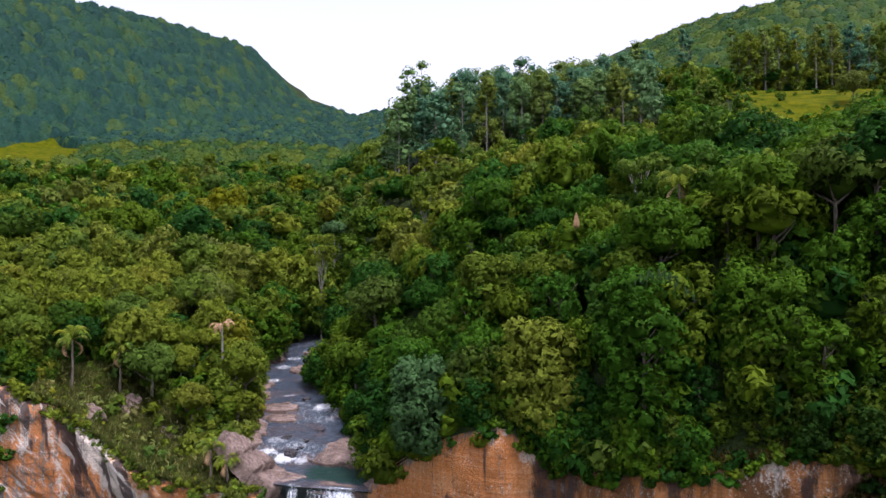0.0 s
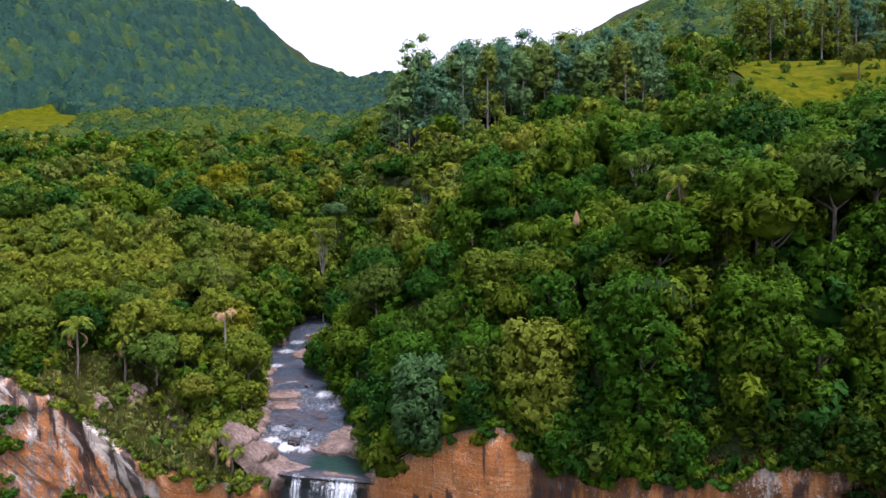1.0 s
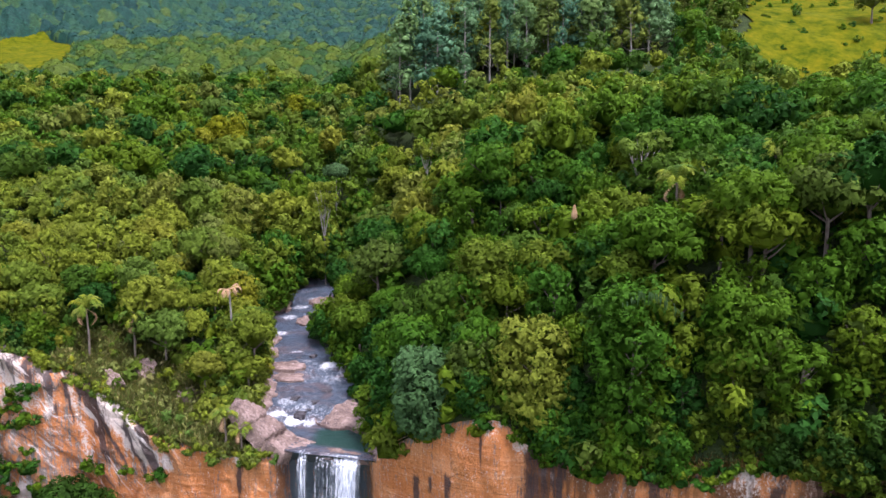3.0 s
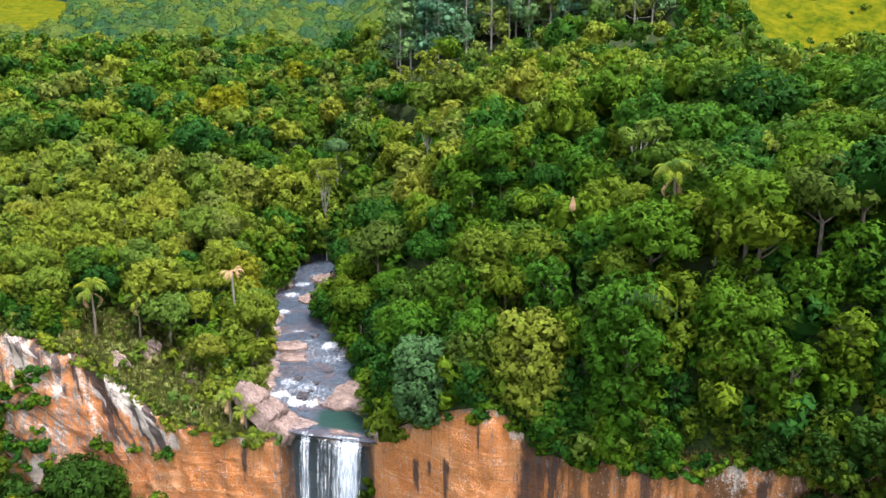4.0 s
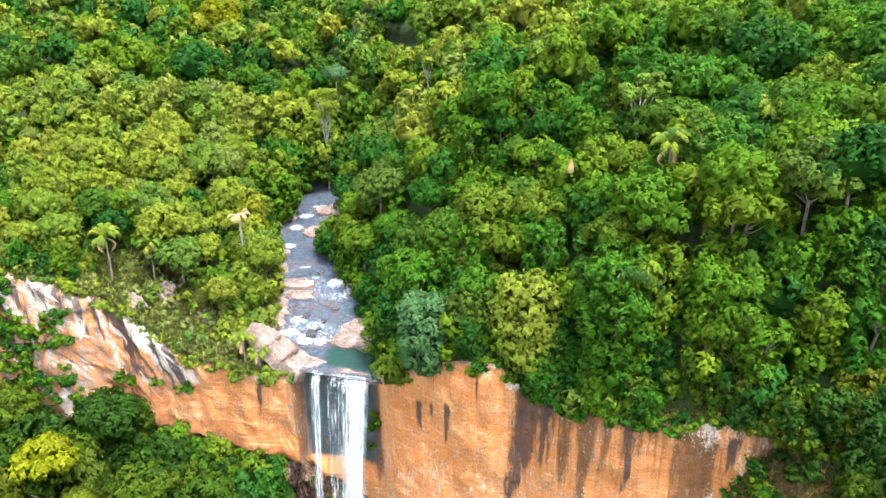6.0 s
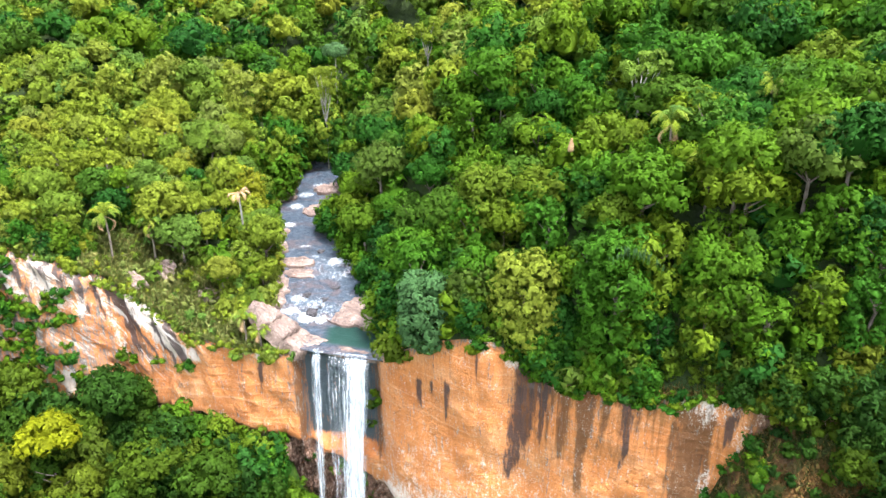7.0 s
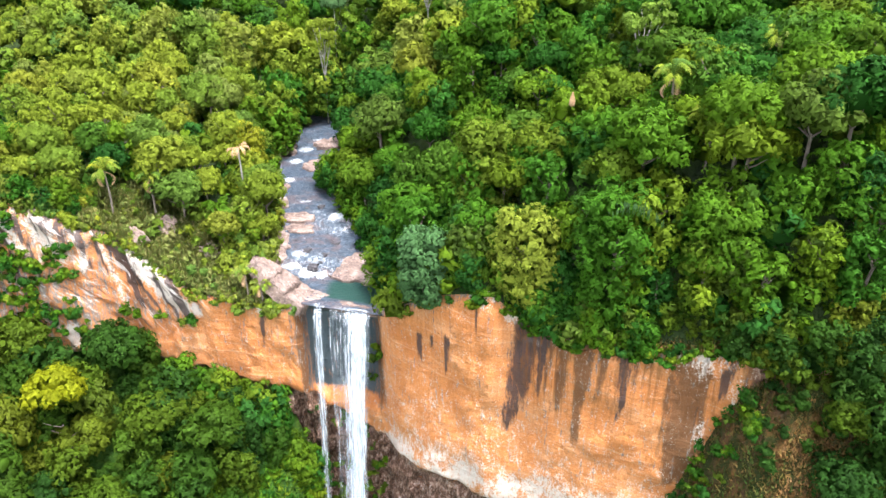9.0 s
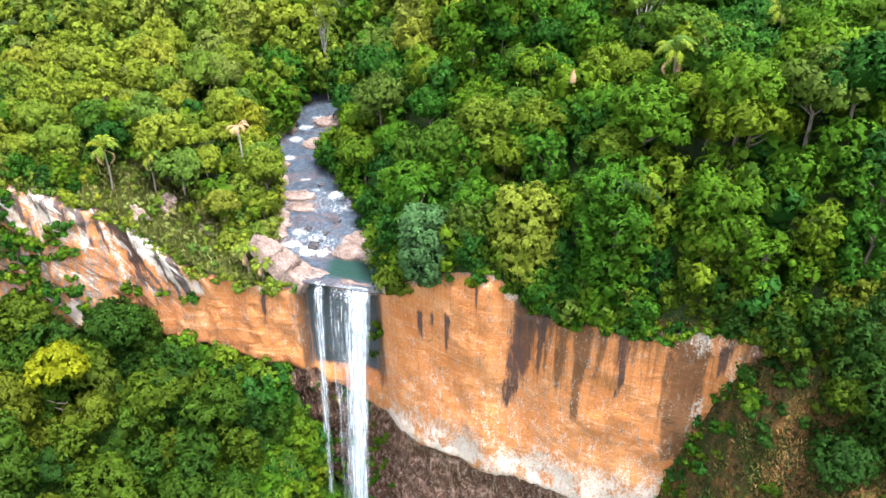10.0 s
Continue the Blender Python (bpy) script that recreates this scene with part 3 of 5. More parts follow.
def tube(points, radii, sides=6):
    """A tapered tube through points; returns points and quads."""
    P = np.array(points, float)
    V = []
    for i, q in enumerate(P):
        d = P[min(i + 1, len(P) - 1)] - P[max(i - 1, 0)]
        d /= np.linalg.norm(d) + 1e-9
        s = np.cross(d, [0.3, 1, 0.1])
        s /= np.linalg.norm(s)
        t = np.cross(d, s)
        ang = np.arange(sides) * 2 * np.pi / sides
        V.append(q + radii[i] * (np.cos(ang)[:, None] * s + np.sin(ang)[:, None] * t))
    Q = []
    for i in range(len(P) - 1):
        for j in range(sides):
            Q.append([i * sides + j, i * sides + (j + 1) % sides, (i + 1) * sides + (j + 1) % sides, (i + 1) * sides + j])
    return np.concatenate(V), np.array(Q)


def join(pieces):
    """Joins (points, quads) pieces."""
    V, Q, n = [], [], 0
    for v, q in pieces:
        V.append(v)
        Q.append(q + n)
        n += len(v)
    return np.concatenate(V), np.concatenate(Q)


def trunk_data(rng, height, radius, spread, limbs=5):
    bend = rng.normal(size=2) * 0.35
    pts = [(bend[0] * t * t, bend[1] * t * t, height * t) for t in (0, 0.3, 0.6, 0.9)]
    out = [tube(pts, [radius * 1.25, radius, radius * 0.8, radius * 0.5])]
    for i in range(limbs):
        a, h = rng.uniform(0, 6.28), rng.uniform(0.5, 0.85)
        e = spread * rng.uniform(0.5, 0.8)
        s = np.array([bend[0] * h * h, bend[1] * h * h, height * h])
        out.append(tube([s, s + [np.cos(a) * e * 0.5, np.sin(a) * e * 0.5, height * 0.12], s + [np.cos(a) * e, np.sin(a) * e, height * 0.28]],
                        [radius * 0.5, radius * 0.35, radius * 0.12], 5))
    return join(out)


rng = np.random.default_rng(7)
KINDS = []      # crown radius, crown height, trunk height
for i in range(12):
    KINDS.append((rng.uniform(3.0, 4.3), rng.uniform(2.2, 3.8), rng.uniform(4.0, 5.5)))


def prepared(leaves, size, sub, lobes):
    return [crown_data(rng, R, H, lobes, leaves, size, sub) for R, H, _ in KINDS]


near_crowns = prepared(2500, 0.31, 1, 20)
for i in range(6, 12):      # half of the kinds carry leaves down to the ground
    KINDS[i] = (rng.uniform(2.7, 3.6), rng.uniform(6.5, 9.0), 0.0)
    near_crowns[i] = full_data(rng, *KINDS[i][:2], 24, 2700, 0.31)
FULL = range(6, 12)


def thinned(lobes, leaves, size):
    return [crown_data(rng, R, H, lobes, leaves, size) if T else full_data(rng, R, H, lobes + 3, int(leaves * 1.3), size) for R, H, T in KINDS]


mid_crowns = thinned(14, 1150, 0.36)
high_crowns = thinned(11, 700, 0.44)
back_crowns = thinned(9, 360, 0.58)


bush_crowns = [crown_data(rng, 3.0, 3.4, 3, 110, 0.95) for i in range(6)]
big_bushes = [crown_data(rng, 3.0, 3.4, 7, 330, 0.46) for i in range(6)]
under_crowns = [crown_data(rng, 3.0, 3.4, 5, 180, 0.58) for i in range(6)]
thickets = [full_data(rng, 3.2, 7.5, 18, 1200, 0.46) for i in range(6)]

crown_meshes, olive_meshes, trunk_meshes = [], [], []
for i, (v, q, t, nn) in enumerate(near_crowns):
    R, H, T = KINDS[i]
    me = fill(bpy.data.meshes.new("crown"), v + [0, 0, T], [q, t], normals=nn)
    me.materials.append(LEAF)
    crown_meshes.append(me)
    me = me.copy()
    me.materials[0] = LEAF_OLIVE
    olive_meshes.append(me)
    tv, tq = trunk_data(rng, T + 0.6 if T else H * 0.7, 0.17, R if T else R * 0.7)
    me = fill(bpy.data.meshes.new("trunk"), tv, [tq], smooth_shade=True)
    me.materials.append(BARK)
    trunk_meshes.append(me)


def scatter(x0, x1, y0, y1, cell, accept):
    """Jittered grid of places."""
    nx, ny = int((x1 - x0) / cell), int((y1 - y0) / cell)
    gx, gy = np.meshgrid(np.arange(nx), np.arange(ny))
    px = x0 + (gx + 0.5 * (gy % 2) + rng.uniform(0.1, 0.9, gx.shape)) * cell
    py = y0 + (gy + rng.uniform(0.1, 0.9, gx.shape)) * cell
    px, py = px.ravel(), py.ravel()
    k = accept(px, py)
    return px[k], py[k]


def meadow_right(x, y):
    return (y > 194 + 4 * np.sin(x * 0.2)) & (y < 286) & (x > 0.41 * y - 1 + 2 * np.sin(y * 0.3)) & (x < 200)


def meadow_left(x, y):
    """Inside a five-sided field."""
    c = [(-285, 432), (-258, 487), (-222, 452), (-176, 345), (-212, 328)]
    ok = np.ones(np.shape(x), bool)
    for (ax, ay), (bx, by) in zip(c, c[1:] + c[:1]):
        ok &= (bx - ax) * (y - ay) - (by - ay) * (x - ax) < 0
    return ok


def wooded(x, y):
    s = y - cliff_y(x)
    out = np.abs(x - river_x(y)) - river_half(y)
    slope_left = (x > -56) & (x < -20) & (s < 5.5)
    return (s > 1.2) & ((out > np.where(x > river_x(y), 0.0, 2.2)) | (y > 148)) & ~meadow_right(x, y) & ~meadow_left(x, y) & ~slope_left


def in_view(x, y, margin=14):
    return np.abs(x) < 0.64 * y + margin


def forest(name, px, py, pz, crowns, scale, label, material, lift=1.0, category="forest"):
    """Many trees joined in one mesh."""
    V, Q, T, N, tone, n = [], [], [], [], [], 0
    for x, y, z in zip(px, py, pz):
        i = rng.integers(len(crowns))
        v, q, t, nn = crowns[i]
        a, s = rng.uniform(0, 6.28), scale * rng.choice([0.75, 0.9, 1.0, 1.15, 1.4])
        c, w = np.cos(a), np.sin(a)
        h = KINDS[i][2] * s * lift if category == "forest" else 0.4 * s if category == "bushes" else 0.0
        V.append(np.stack([(v[:, 0] * c - v[:, 1] * w) * s + x, (v[:, 0] * w + v[:, 1] * c) * s + y, v[:, 2] * s * rng.uniform(0.9, 1.25) + z + h], 1))
        N.append(np.stack([nn[:, 0] * c - nn[:, 1] * w, nn[:, 0] * w + nn[:, 1] * c, nn[:, 2]], 1))
        Q.append(q + n)
        T.append(t + n)
        tone.append(np.full(len(v), rng.uniform()))
        n += len(v)
    me = fill(bpy.data.meshes.new(name), np.concatenate(V), [np.concatenate(Q), np.concatenate(T)], np.concatenate(tone), normals=np.concatenate(N))
    return tagged(part(name, me, material), label, category, kind="stuff")


def tree(x, y, z, i, s, a, olive):
    ob = new("tree", None)
    ob.matrix_world = Matrix.Translation((x, y, z)) @ Matrix.Rotation(a, 4, "Z") @ Matrix.Diagonal((s, s, s * rng.uniform(0.9, 1.2), 1))
    part("trunk", trunk_meshes[i], BARK, ob)
    part("crown", (olive_meshes if olive else crown_meshes)[i], LEAF, ob)
    label = "broadleaf tree with a rounded yellow-green crown" if olive else "broadleaf tree with a dense dark green crown"
    return tagged(ob, label, "tree", "trees of the cliff forest")


def gum_stand(x, y):
    """The ground of the tall gum trees."""
    return (y > 211) & (y < 264) & (x > -0.066 * y) & (x < 0.29 * y)


def split_left(x, y):
    return (x < river_x(y)) & (y < 165)


# the trees along the rim are things of their own
ax, ay = scatter(-8, 62, 46, 100, 3.5, lambda x, y: wooded(x, y) & in_view(x, y, 5) & (y - cliff_y(x) < 9))
px, py = scatter(-78, 64, 50, 150, 4.5, lambda x, y: wooded(x, y) & in_view(x, y, 5) & (y - cliff_y(x) < 40) & ((y - cliff_y(x) >= 9) | (x < -8)))
px, py = np.concatenate([ax, px]), np.concatenate([ay, py])
order = np.argsort(py - cliff_y(px))
for k, j in enumerate(order[:300]):
    left = split_left(px[j], py[j])
    rim = py[j] - cliff_y(px[j])
    kind = rng.choice(FULL) if (rim < 9 and not left) or rng.uniform() < 0.3 else rng.integers(12)
    size = rng.choice([0.75, 0.9, 1.05, 1.25]) if left else rng.choice([0.7, 0.85, 1.0, 1.15]) if rim < 5 else rng.choice([0.9, 1.05, 1.25, 1.5])
    tree(px[j], py[j], upper_z(px[j], py[j]) - 0.5, kind, size, rng.uniform(0, 6.28), left and rng.uniform() < 0.88)
rest = order[300:]
bx, by = scatter(-130, 140, 60, 175, 4.9, lambda x, y: wooded(x, y) & in_view(x, y) & (y - cliff_y(x) >= 40) & (y < 175))
bx, by = np.concatenate([px[rest], bx]), np.concatenate([py[rest], by])
k = (by > 128) & (bx > river_x(by))
hx, hy, bx, by = bx[k], by[k], bx[~k], by[~k]
k = split_left(bx, by)
forest("forest", bx[~k], by[~k], upper_z(bx[~k], by[~k]) - 0.6, mid_crowns, 1.18, "dense green subtropical forest on the slope right up the valley", LEAF)
k2 = rng.uniform(size=len(hx)) < 0.4
forest("forest", hx[~k2], hy[~k2], upper_z(hx[~k2], hy[~k2]) - 0.6, high_crowns, 1.18, "green forest canopy higher up the slope", LEAF)
forest("forest", hx[k2], hy[k2], upper_z(hx[k2], hy[k2]) - 0.6, high_crowns, 1.15, "yellow-green trees among the forest higher up the slope", LEAF_OLIVE)
forest("forest", bx[k], by[k], upper_z(bx[k], by[k]) - 0.6, mid_crowns, 1.05, "yellow-green forest canopy on the flatter bank of the stream", LEAF_OLIVE)
bx, by = scatter(-190, 200, 175, 300, 5.6, lambda x, y: wooded(x, y) & in_view(x, y) & ~gum_stand(x, y + 14) & ~gum_stand(x, y))
k = rng.uniform(size=len(bx)) < 0.42
forest("forest", bx[~k], by[~k], upper_z(bx[~k], by[~k]) - 0.6, back_crowns, 1.15, "green forest filling the valley behind the stream", LEAF)
forest("forest", bx[k], by[k], upper_z(bx[k], by[k]) - 0.6, back_crowns, 1.15, "yellow-green trees scattered through the valley forest", LEAF_OLIVE)


def canopy(name, x0, x1, y0, y1, step, cell, tall, accept, leaves, size, material, label):
    """A distant wood: one sheet of domed crowns side by side, rough with leaves."""
    xs, ys = np.arange(x0, x1, step), np.arange(y0, y1, step)
    X, Y = np.meshgrid(xs, ys)
    nx, ny = int((x1 - x0) / cell) + 3, int((y1 - y0) / cell) + 3
    cx = x0 + (np.arange(nx)[None] - 1 + rng.uniform(0, 1, (ny, nx))) * cell
    cy = y0 + (np.arange(ny)[:, None] - 1 + rng.uniform(0, 1, (ny, nx))) * cell
    cr = cell * rng.choice([0.65, 0.8, 0.95, 1.15], (ny, nx))
    ch = tall * rng.uniform(0.45, 1.0, (ny, nx)) * (0.6 + 0.4 * cr / cell)
    ct = rng.uniform(0, 1, (ny, nx))
    ci, cj = ((X - x0) / cell).astype(int) + 1, ((Y - y0) / cell).astype(int) + 1
    H, tone = np.full(X.shape, tall * 0.05), np.full(X.shape, 0.1)
    for di in (-1, 0, 1):
        for dj in (-1, 0, 1):
            i, j = np.clip(ci + di, 0, nx - 1), np.clip(cj + dj, 0, ny - 1)
            q = 1 - ((X - cx[j, i]) ** 2 + (Y - cy[j, i]) ** 2) / cr[j, i] ** 2
            h = ch[j, i] + 1.5 * cr[j, i] * (np.sqrt(np.clip(q, 0, 1)) - 1)
            win = (q > 0) & (h > H)
            H, tone = np.where(win, h, H), np.where(win, ct[j, i], tone)
    H = H + rng.uniform(-0.5, 0.5, X.shape) * min(step, 1.2)
    ok = accept(X, Y)
    Z = upper_z(X, Y) + np.where(ok, H, -0.5)
    keep = ok[:-1, :-1] | ok[1:, :-1] | ok[:-1, 1:] | ok[1:, 1:]
    i, j = np.nonzero(keep)
    a = i * len(xs) + j
    quads = np.stack([a, a + 1, a + len(xs) + 1, a + len(xs)], 1)
    P = np.stack([X, Y, Z], -1).reshape(-1, 3)
    at = rng.choice(np.nonzero(ok.ravel())[0], leaves)
    pos = P[at] + rng.uniform(-0.5, 0.5, (leaves, 3)) * [step, step, 0.5] + [0, 0, 0.15]
    sz = size * rng.uniform(0.6, 1.4, (leaves, 1))
    e1, e2 = rng.normal(size=(leaves, 3)) * [1, 1, 0.5], rng.normal(size=(leaves, 3)) * [1, 1, 0.5]
    e1, e2 = e1 / np.linalg.norm(e1, axis=1)[:, None] * sz, e2 / np.linalg.norm(e2, axis=1)[:, None] * sz
    e2 = np.where((e1[:, :1] * e2[:, 1:2] - e1[:, 1:2] * e2[:, :1]) < 0, -e2, e2)
    used, back = np.unique(quads, return_inverse=True)
    tris = np.stack([pos, pos + e1, pos + e2], 1).reshape(-1, 3)
    me = fill(bpy.data.meshes.new(name), np.concatenate([P[used], tris]), [back.reshape(-1, 4), np.arange(leaves * 3).reshape(-1, 3) + len(used)],
              np.concatenate([tone.ravel()[used], np.repeat(tone.ravel()[at], 3)]))
    return tagged(part(name, me, material), label, "forest", kind="stuff")


def seam(x):
    return 440 + 16 * np.sin(x / 31) + 9 * np.sin(x / 8.3)


def far_left(x, y):
    return wooded(x, y) & in_view(x, y, 12) & (x < 62) & (-0.8 * x + 0.6 * y < 730) & (y > 292)


canopy("distant_forest", -330, 62, 290, 468, 1.0, 6.0, 8.5, lambda x, y: far_left(x, y) & (y < seam(x)), 60000, 0.8, LEAF_SLOPE, "green and yellow-green forest on the lower slopes of the hills")
# The far hill gets its haze from the blue in the leaf colour.
canopy("distant_forest", -560, 62, 412, 800, 1.3, 6.6, 9.0, lambda x, y: far_left(x, y) & (y >= seam(x)), 60000, 1.0, LEAF_HAZED, "forest covering the far hill, haze put as blue into its leaf colour")
canopy("distant_forest", 60, 420, 292, 720, 1.5, 7.0, 9.5, lambda x, y: wooded(x, y) & in_view(x, y, 10), 50000, 1.1, LEAF_SLOPE, "yellow-green forest on the hilltop behind the meadow")
lx, ly = scatter(-95, -20, 30, 106, 4.5, lambda x, y: (cliff_y(x) - y > 3.0) & (np.abs(x) < 0.78 * y + 8) & (y > 45) & (x < -24 - 0.25 * (100 - y)))
# Shade below the cliff comes from the darker leaf colour here.
forest("scree_forest", lx, ly, lower_z(lx, ly) - 0.5, near_crowns, 1.15, "dense green forest on the scree below the cliff", LEAF_SHADED)
# understorey that closes the gaps, a thicket along the rim, and boughs over the water
ux, uy = scatter(-90, 96, 50, 170, 3.7, lambda x, y: wooded(x, y) & in_view(x, y, 4) & (y - cliff_y(x) >= 8) & (y - cliff_y(x) < 80))
forest("understorey", ux, uy, upper_z(ux, uy) + 0.3, under_crowns, 1.0, "dense dark green understorey below the treetops", LEAF, 0.1, "bushes")
rx = np.concatenate([rng.uniform(11.8, 24, 34), rng.uniform(31, 52, 34), rng.uniform(-8, 8, 14), rng.uniform(21, 32, 22), rng.uniform(-76, -55, 26)])
rs = np.concatenate([rng.uniform(-0.9, 2.5, 34), rng.uniform(-1.8, 3.0, 34), rng.uniform(1.2, 3.5, 14), rng.uniform(1.6, 6, 22), rng.uniform(0.0, 5, 26)])
# Beyond x = 24 the thicket takes the leaf colour with shade in it.
for k, material in ((rx < 24, LEAF), (rx > 24, LEAF_SHADED)):
    forest("rim_thicket", rx[k], cliff_y(rx[k]) + rs[k], edge_z(rx[k]) + 0.45 * np.maximum(rs[k], 0) - 0.4, thickets, 0.50, "dense green thicket spilling over the edge of the cliff", material, 0.0, "thicket")
rx = np.concatenate([rng.uniform(-44, -23, 26), rng.uniform(-25, -21.5, 8)])
ry = cliff_y(rx) - rng.uniform(1.2, 4.5, 34)
forest("scree_thicket", rx, ry, lower_z(rx, ry) - 0.5, thickets, 0.8, "lush green thicket at the foot of the cliff", LEAF, 0.0, "thicket")
ry = np.concatenate([rng.uniform(104.5, 142, 34), rng.uniform(149, 155, 14), rng.uniform(120.5, 131.5, 16)])
rx = river_x(ry) + river_half(ry) + rng.uniform(-0.6, 0.8, 64)
rx[34:48] = river_x(ry[34:48]) + rng.uniform(-8, 8, 14)
rx[48:] -= rng.uniform(0.5, 4.2, 16) * smooth(119, 123, ry[48:]) * smooth(133, 128, ry[48:])
rz = river_z(ry) - 0.2 + 1.2 * (ry > 142)
rz[48:] += 1.0
ry[34:48], rz[34:48] = ry[34:48] - 1.5, rz[34:48] + 0.8
forest("stream_thicket", rx, ry, rz, thickets, 0.62, "leafy green trees leaning over the stream", LEAF, 0.0, "thicket")

ry = np.concatenate([rng.uniform(137, 151, 16), rng.uniform(151, 157, 12)])
rx = river_x(ry) + np.where(np.arange(28) < 16, np.where(np.arange(28) % 2, 1, -1) * (river_half(ry) + rng.uniform(-1.5, 1.0, 28)), rng.uniform(-9, 9, 28))
forest("stream_thicket", rx, ry, river_z(ry) + 0.2, thickets, 1.0, "tall dark trees closing over the stream in the gully", LEAF, 0.0, "thicket")
# undergrowth: bushes under the rim trees, on the ledges and on the steep bank
ux, uy = scatter(-78, 64, 48, 130, 3.0, lambda x, y: (y - cliff_y(x) > 0.4) & (y - cliff_y(x) < 9) & (np.abs(x - river_x(y)) > river_half(y) + 0.8) & in_view(x, y, 3))
k = ux < river_x(uy)
forest("undergrowth", ux[~k], uy[~k], upper_z(ux[~k], uy[~k]) - 0.3, big_bushes, 1.05, "dark green bushes under the trees along the cliff", LEAF, 0.12, "bushes")
forest("undergrowth", ux[k], uy[k], upper_z(ux[k], uy[k]) - 0.3, bush_crowns, 0.50, "yellow-green bushes on the rocky rim", LEAF_OLIVE, 0.1, "bushes")
ux, uy = scatter(26, 62, 22, 68, 1.5, lambda x, y: (cliff_y(x) - y > 0.3) & (cliff_y(x) - y < 20) & in_view(x, y, 3))
green = fbm(np.stack([ux, uy, 0 * ux], 1), 7) + 0.6 * smooth(4, 0, ux - 29 - 0.1 * (cliff_y(ux) - uy)) + 0.9 * smooth(38, 44, ux)
k = green + 0.3 * rng.normal(size=len(ux)) > 0.15
forest("undergrowth", ux[k], uy[k], lower_z(ux[k], uy[k]) + 0.1, under_crowns, 0.42, "weedy green bushes scattered on the earth bank", LEAF_SHADED, 0.1, "bushes")


ux = rng.uniform(26, 35, 60)
uy = cliff_y(ux) - rng.uniform(0.2, 4, 60)
forest("undergrowth", ux, uy, lower_z(ux, uy) + 0.1, under_crowns, 0.32, "green bushes where the cliff meets the earth bank", LEAF, 0.1, "bushes")
uy = rng.uniform(116, 149, 70)
ux = river_x(uy) - river_half(uy) - rng.uniform(0.8, 3.2, 70)
forest("undergrowth", ux, uy, upper_z(ux, uy) + 0.1, under_crowns, 0.5, "olive bushes along the bank of the stream", LEAF_OLIVE, 0.1, "bushes")


def carpet(name, px, py, pz, tall, tone, material, label):
    """Loose blades and leaves standing on the ground."""
    n = len(px)
    a, lean = rng.uniform(0, 6.28, n), rng.uniform(0.2, 1.1, n)
    h = tall * rng.uniform(0.5, 1.6, n)
    w = h * rng.uniform(0.25, 0.6, n)
    p = np.stack([px, py, pz], 1)
    s = np.stack([np.cos(a), np.sin(a), 0 * a], 1) * w[:, None] * 0.5
    up = np.stack([-np.sin(a) * np.sin(lean), np.cos(a) * np.sin(lean), np.cos(lean)], 1) * h[:, None]
    v = np.stack([p - s, p + s, p + up], 1).reshape(-1, 3)
    nor = np.stack([-np.sin(a), np.cos(a), 0 * a], 1) * 0.3 + [0, -0.15, 0.9]
    nor /= np.linalg.norm(nor, axis=1)[:, None]
    me = fill(bpy.data.meshes.new(name), v, [np.arange(3 * n).reshape(-1, 3)], np.repeat(np.clip(tone, 0.02, 0.97), 3), normals=np.repeat(nor, 3, axis=0))
    return tagged(part(name, me, material), label, "weeds", kind="stuff")


n = 90000
ux, uy = rng.uniform(24, 60, n), rng.uniform(26, 72, n)
d = cliff_y(ux) - uy
k = (d > -2.5) & (d < 22)
ux, uy = ux[k], uy[k]
p = np.stack([ux, uy, 0 * ux], 1)
uz = np.where(d[k] > 0, lower_z(ux, uy), -99)
uz = np.where(d[k] > 0, uz, edge_z(ux)) - 0.1 + 0.5 * fbm(p, 3, 3) + rng.uniform(0, 0.5, len(ux))
carpet("bank_weeds", ux, uy, uz, 0.48, 0.32 + 0.55 * fbm(p, 6) + 0.16 * rng.normal(size=len(ux)) + 0.2 * smooth(8, 0, np.abs(ux - 37)), LEAF_WEEDS, "dry brown and green weeds covering the earth bank")
n = 80000
ux, us = rng.uniform(-57, -21, n), rng.uniform(-0.4, 11, n)
uy = cliff_y(ux) + us
k = ux < river_x(uy) - river_half(uy) - 1.6 - 2.5 * (uy < 102)
ux, uy = ux[k], uy[k]
carpet("ledge_grass", ux, uy, upper_z(ux, uy) + rng.uniform(-0.1, 0.5, len(ux)), 0.75, rng.uniform(0, 1, len(ux)), LEAF_LEDGE, "olive grass covering the rocky ledge")
n = 26000
ux, uy = rng.uniform(-44, 0, n), rng.uniform(58, 97, n)
k = cliff_y(ux) - uy > 0
ux, uy = ux[k], uy[k]
carpet("scree_grass", ux, uy, lower_z(ux, uy) + rng.uniform(-0.1, 0.4, len(ux)), 0.8, rng.uniform(0, 1, len(ux)), LEAF, "lush wet grass on the scree by the waterfall")
n = 16000
ux, us = rng.uniform(10, 40, n), rng.uniform(-0.4, 7, n)
uy = cliff_y(ux) + us
carpet("rim_weeds", ux, uy, edge_z(ux) + 0.45 * np.maximum(us, 0) + rng.uniform(-0.1, 0.5, n), 0.6, 0.3 + 0.2 * rng.normal(size=n), LEAF_WEEDS, "green and brown weeds along the edge of the cliff")
ux, uy = scatter(-46, 6, 62, 99, 2.2, lambda x, y: (cliff_y(x) - y > 0.3) & (x > -26 - 0.25 * (100 - y) - 8))
forest("undergrowth", ux, uy, lower_z(ux, uy) - 0.4, under_crowns, 0.62, "wet green bushes on the scree beside the waterfall", LEAF, 0.1, "bushes")
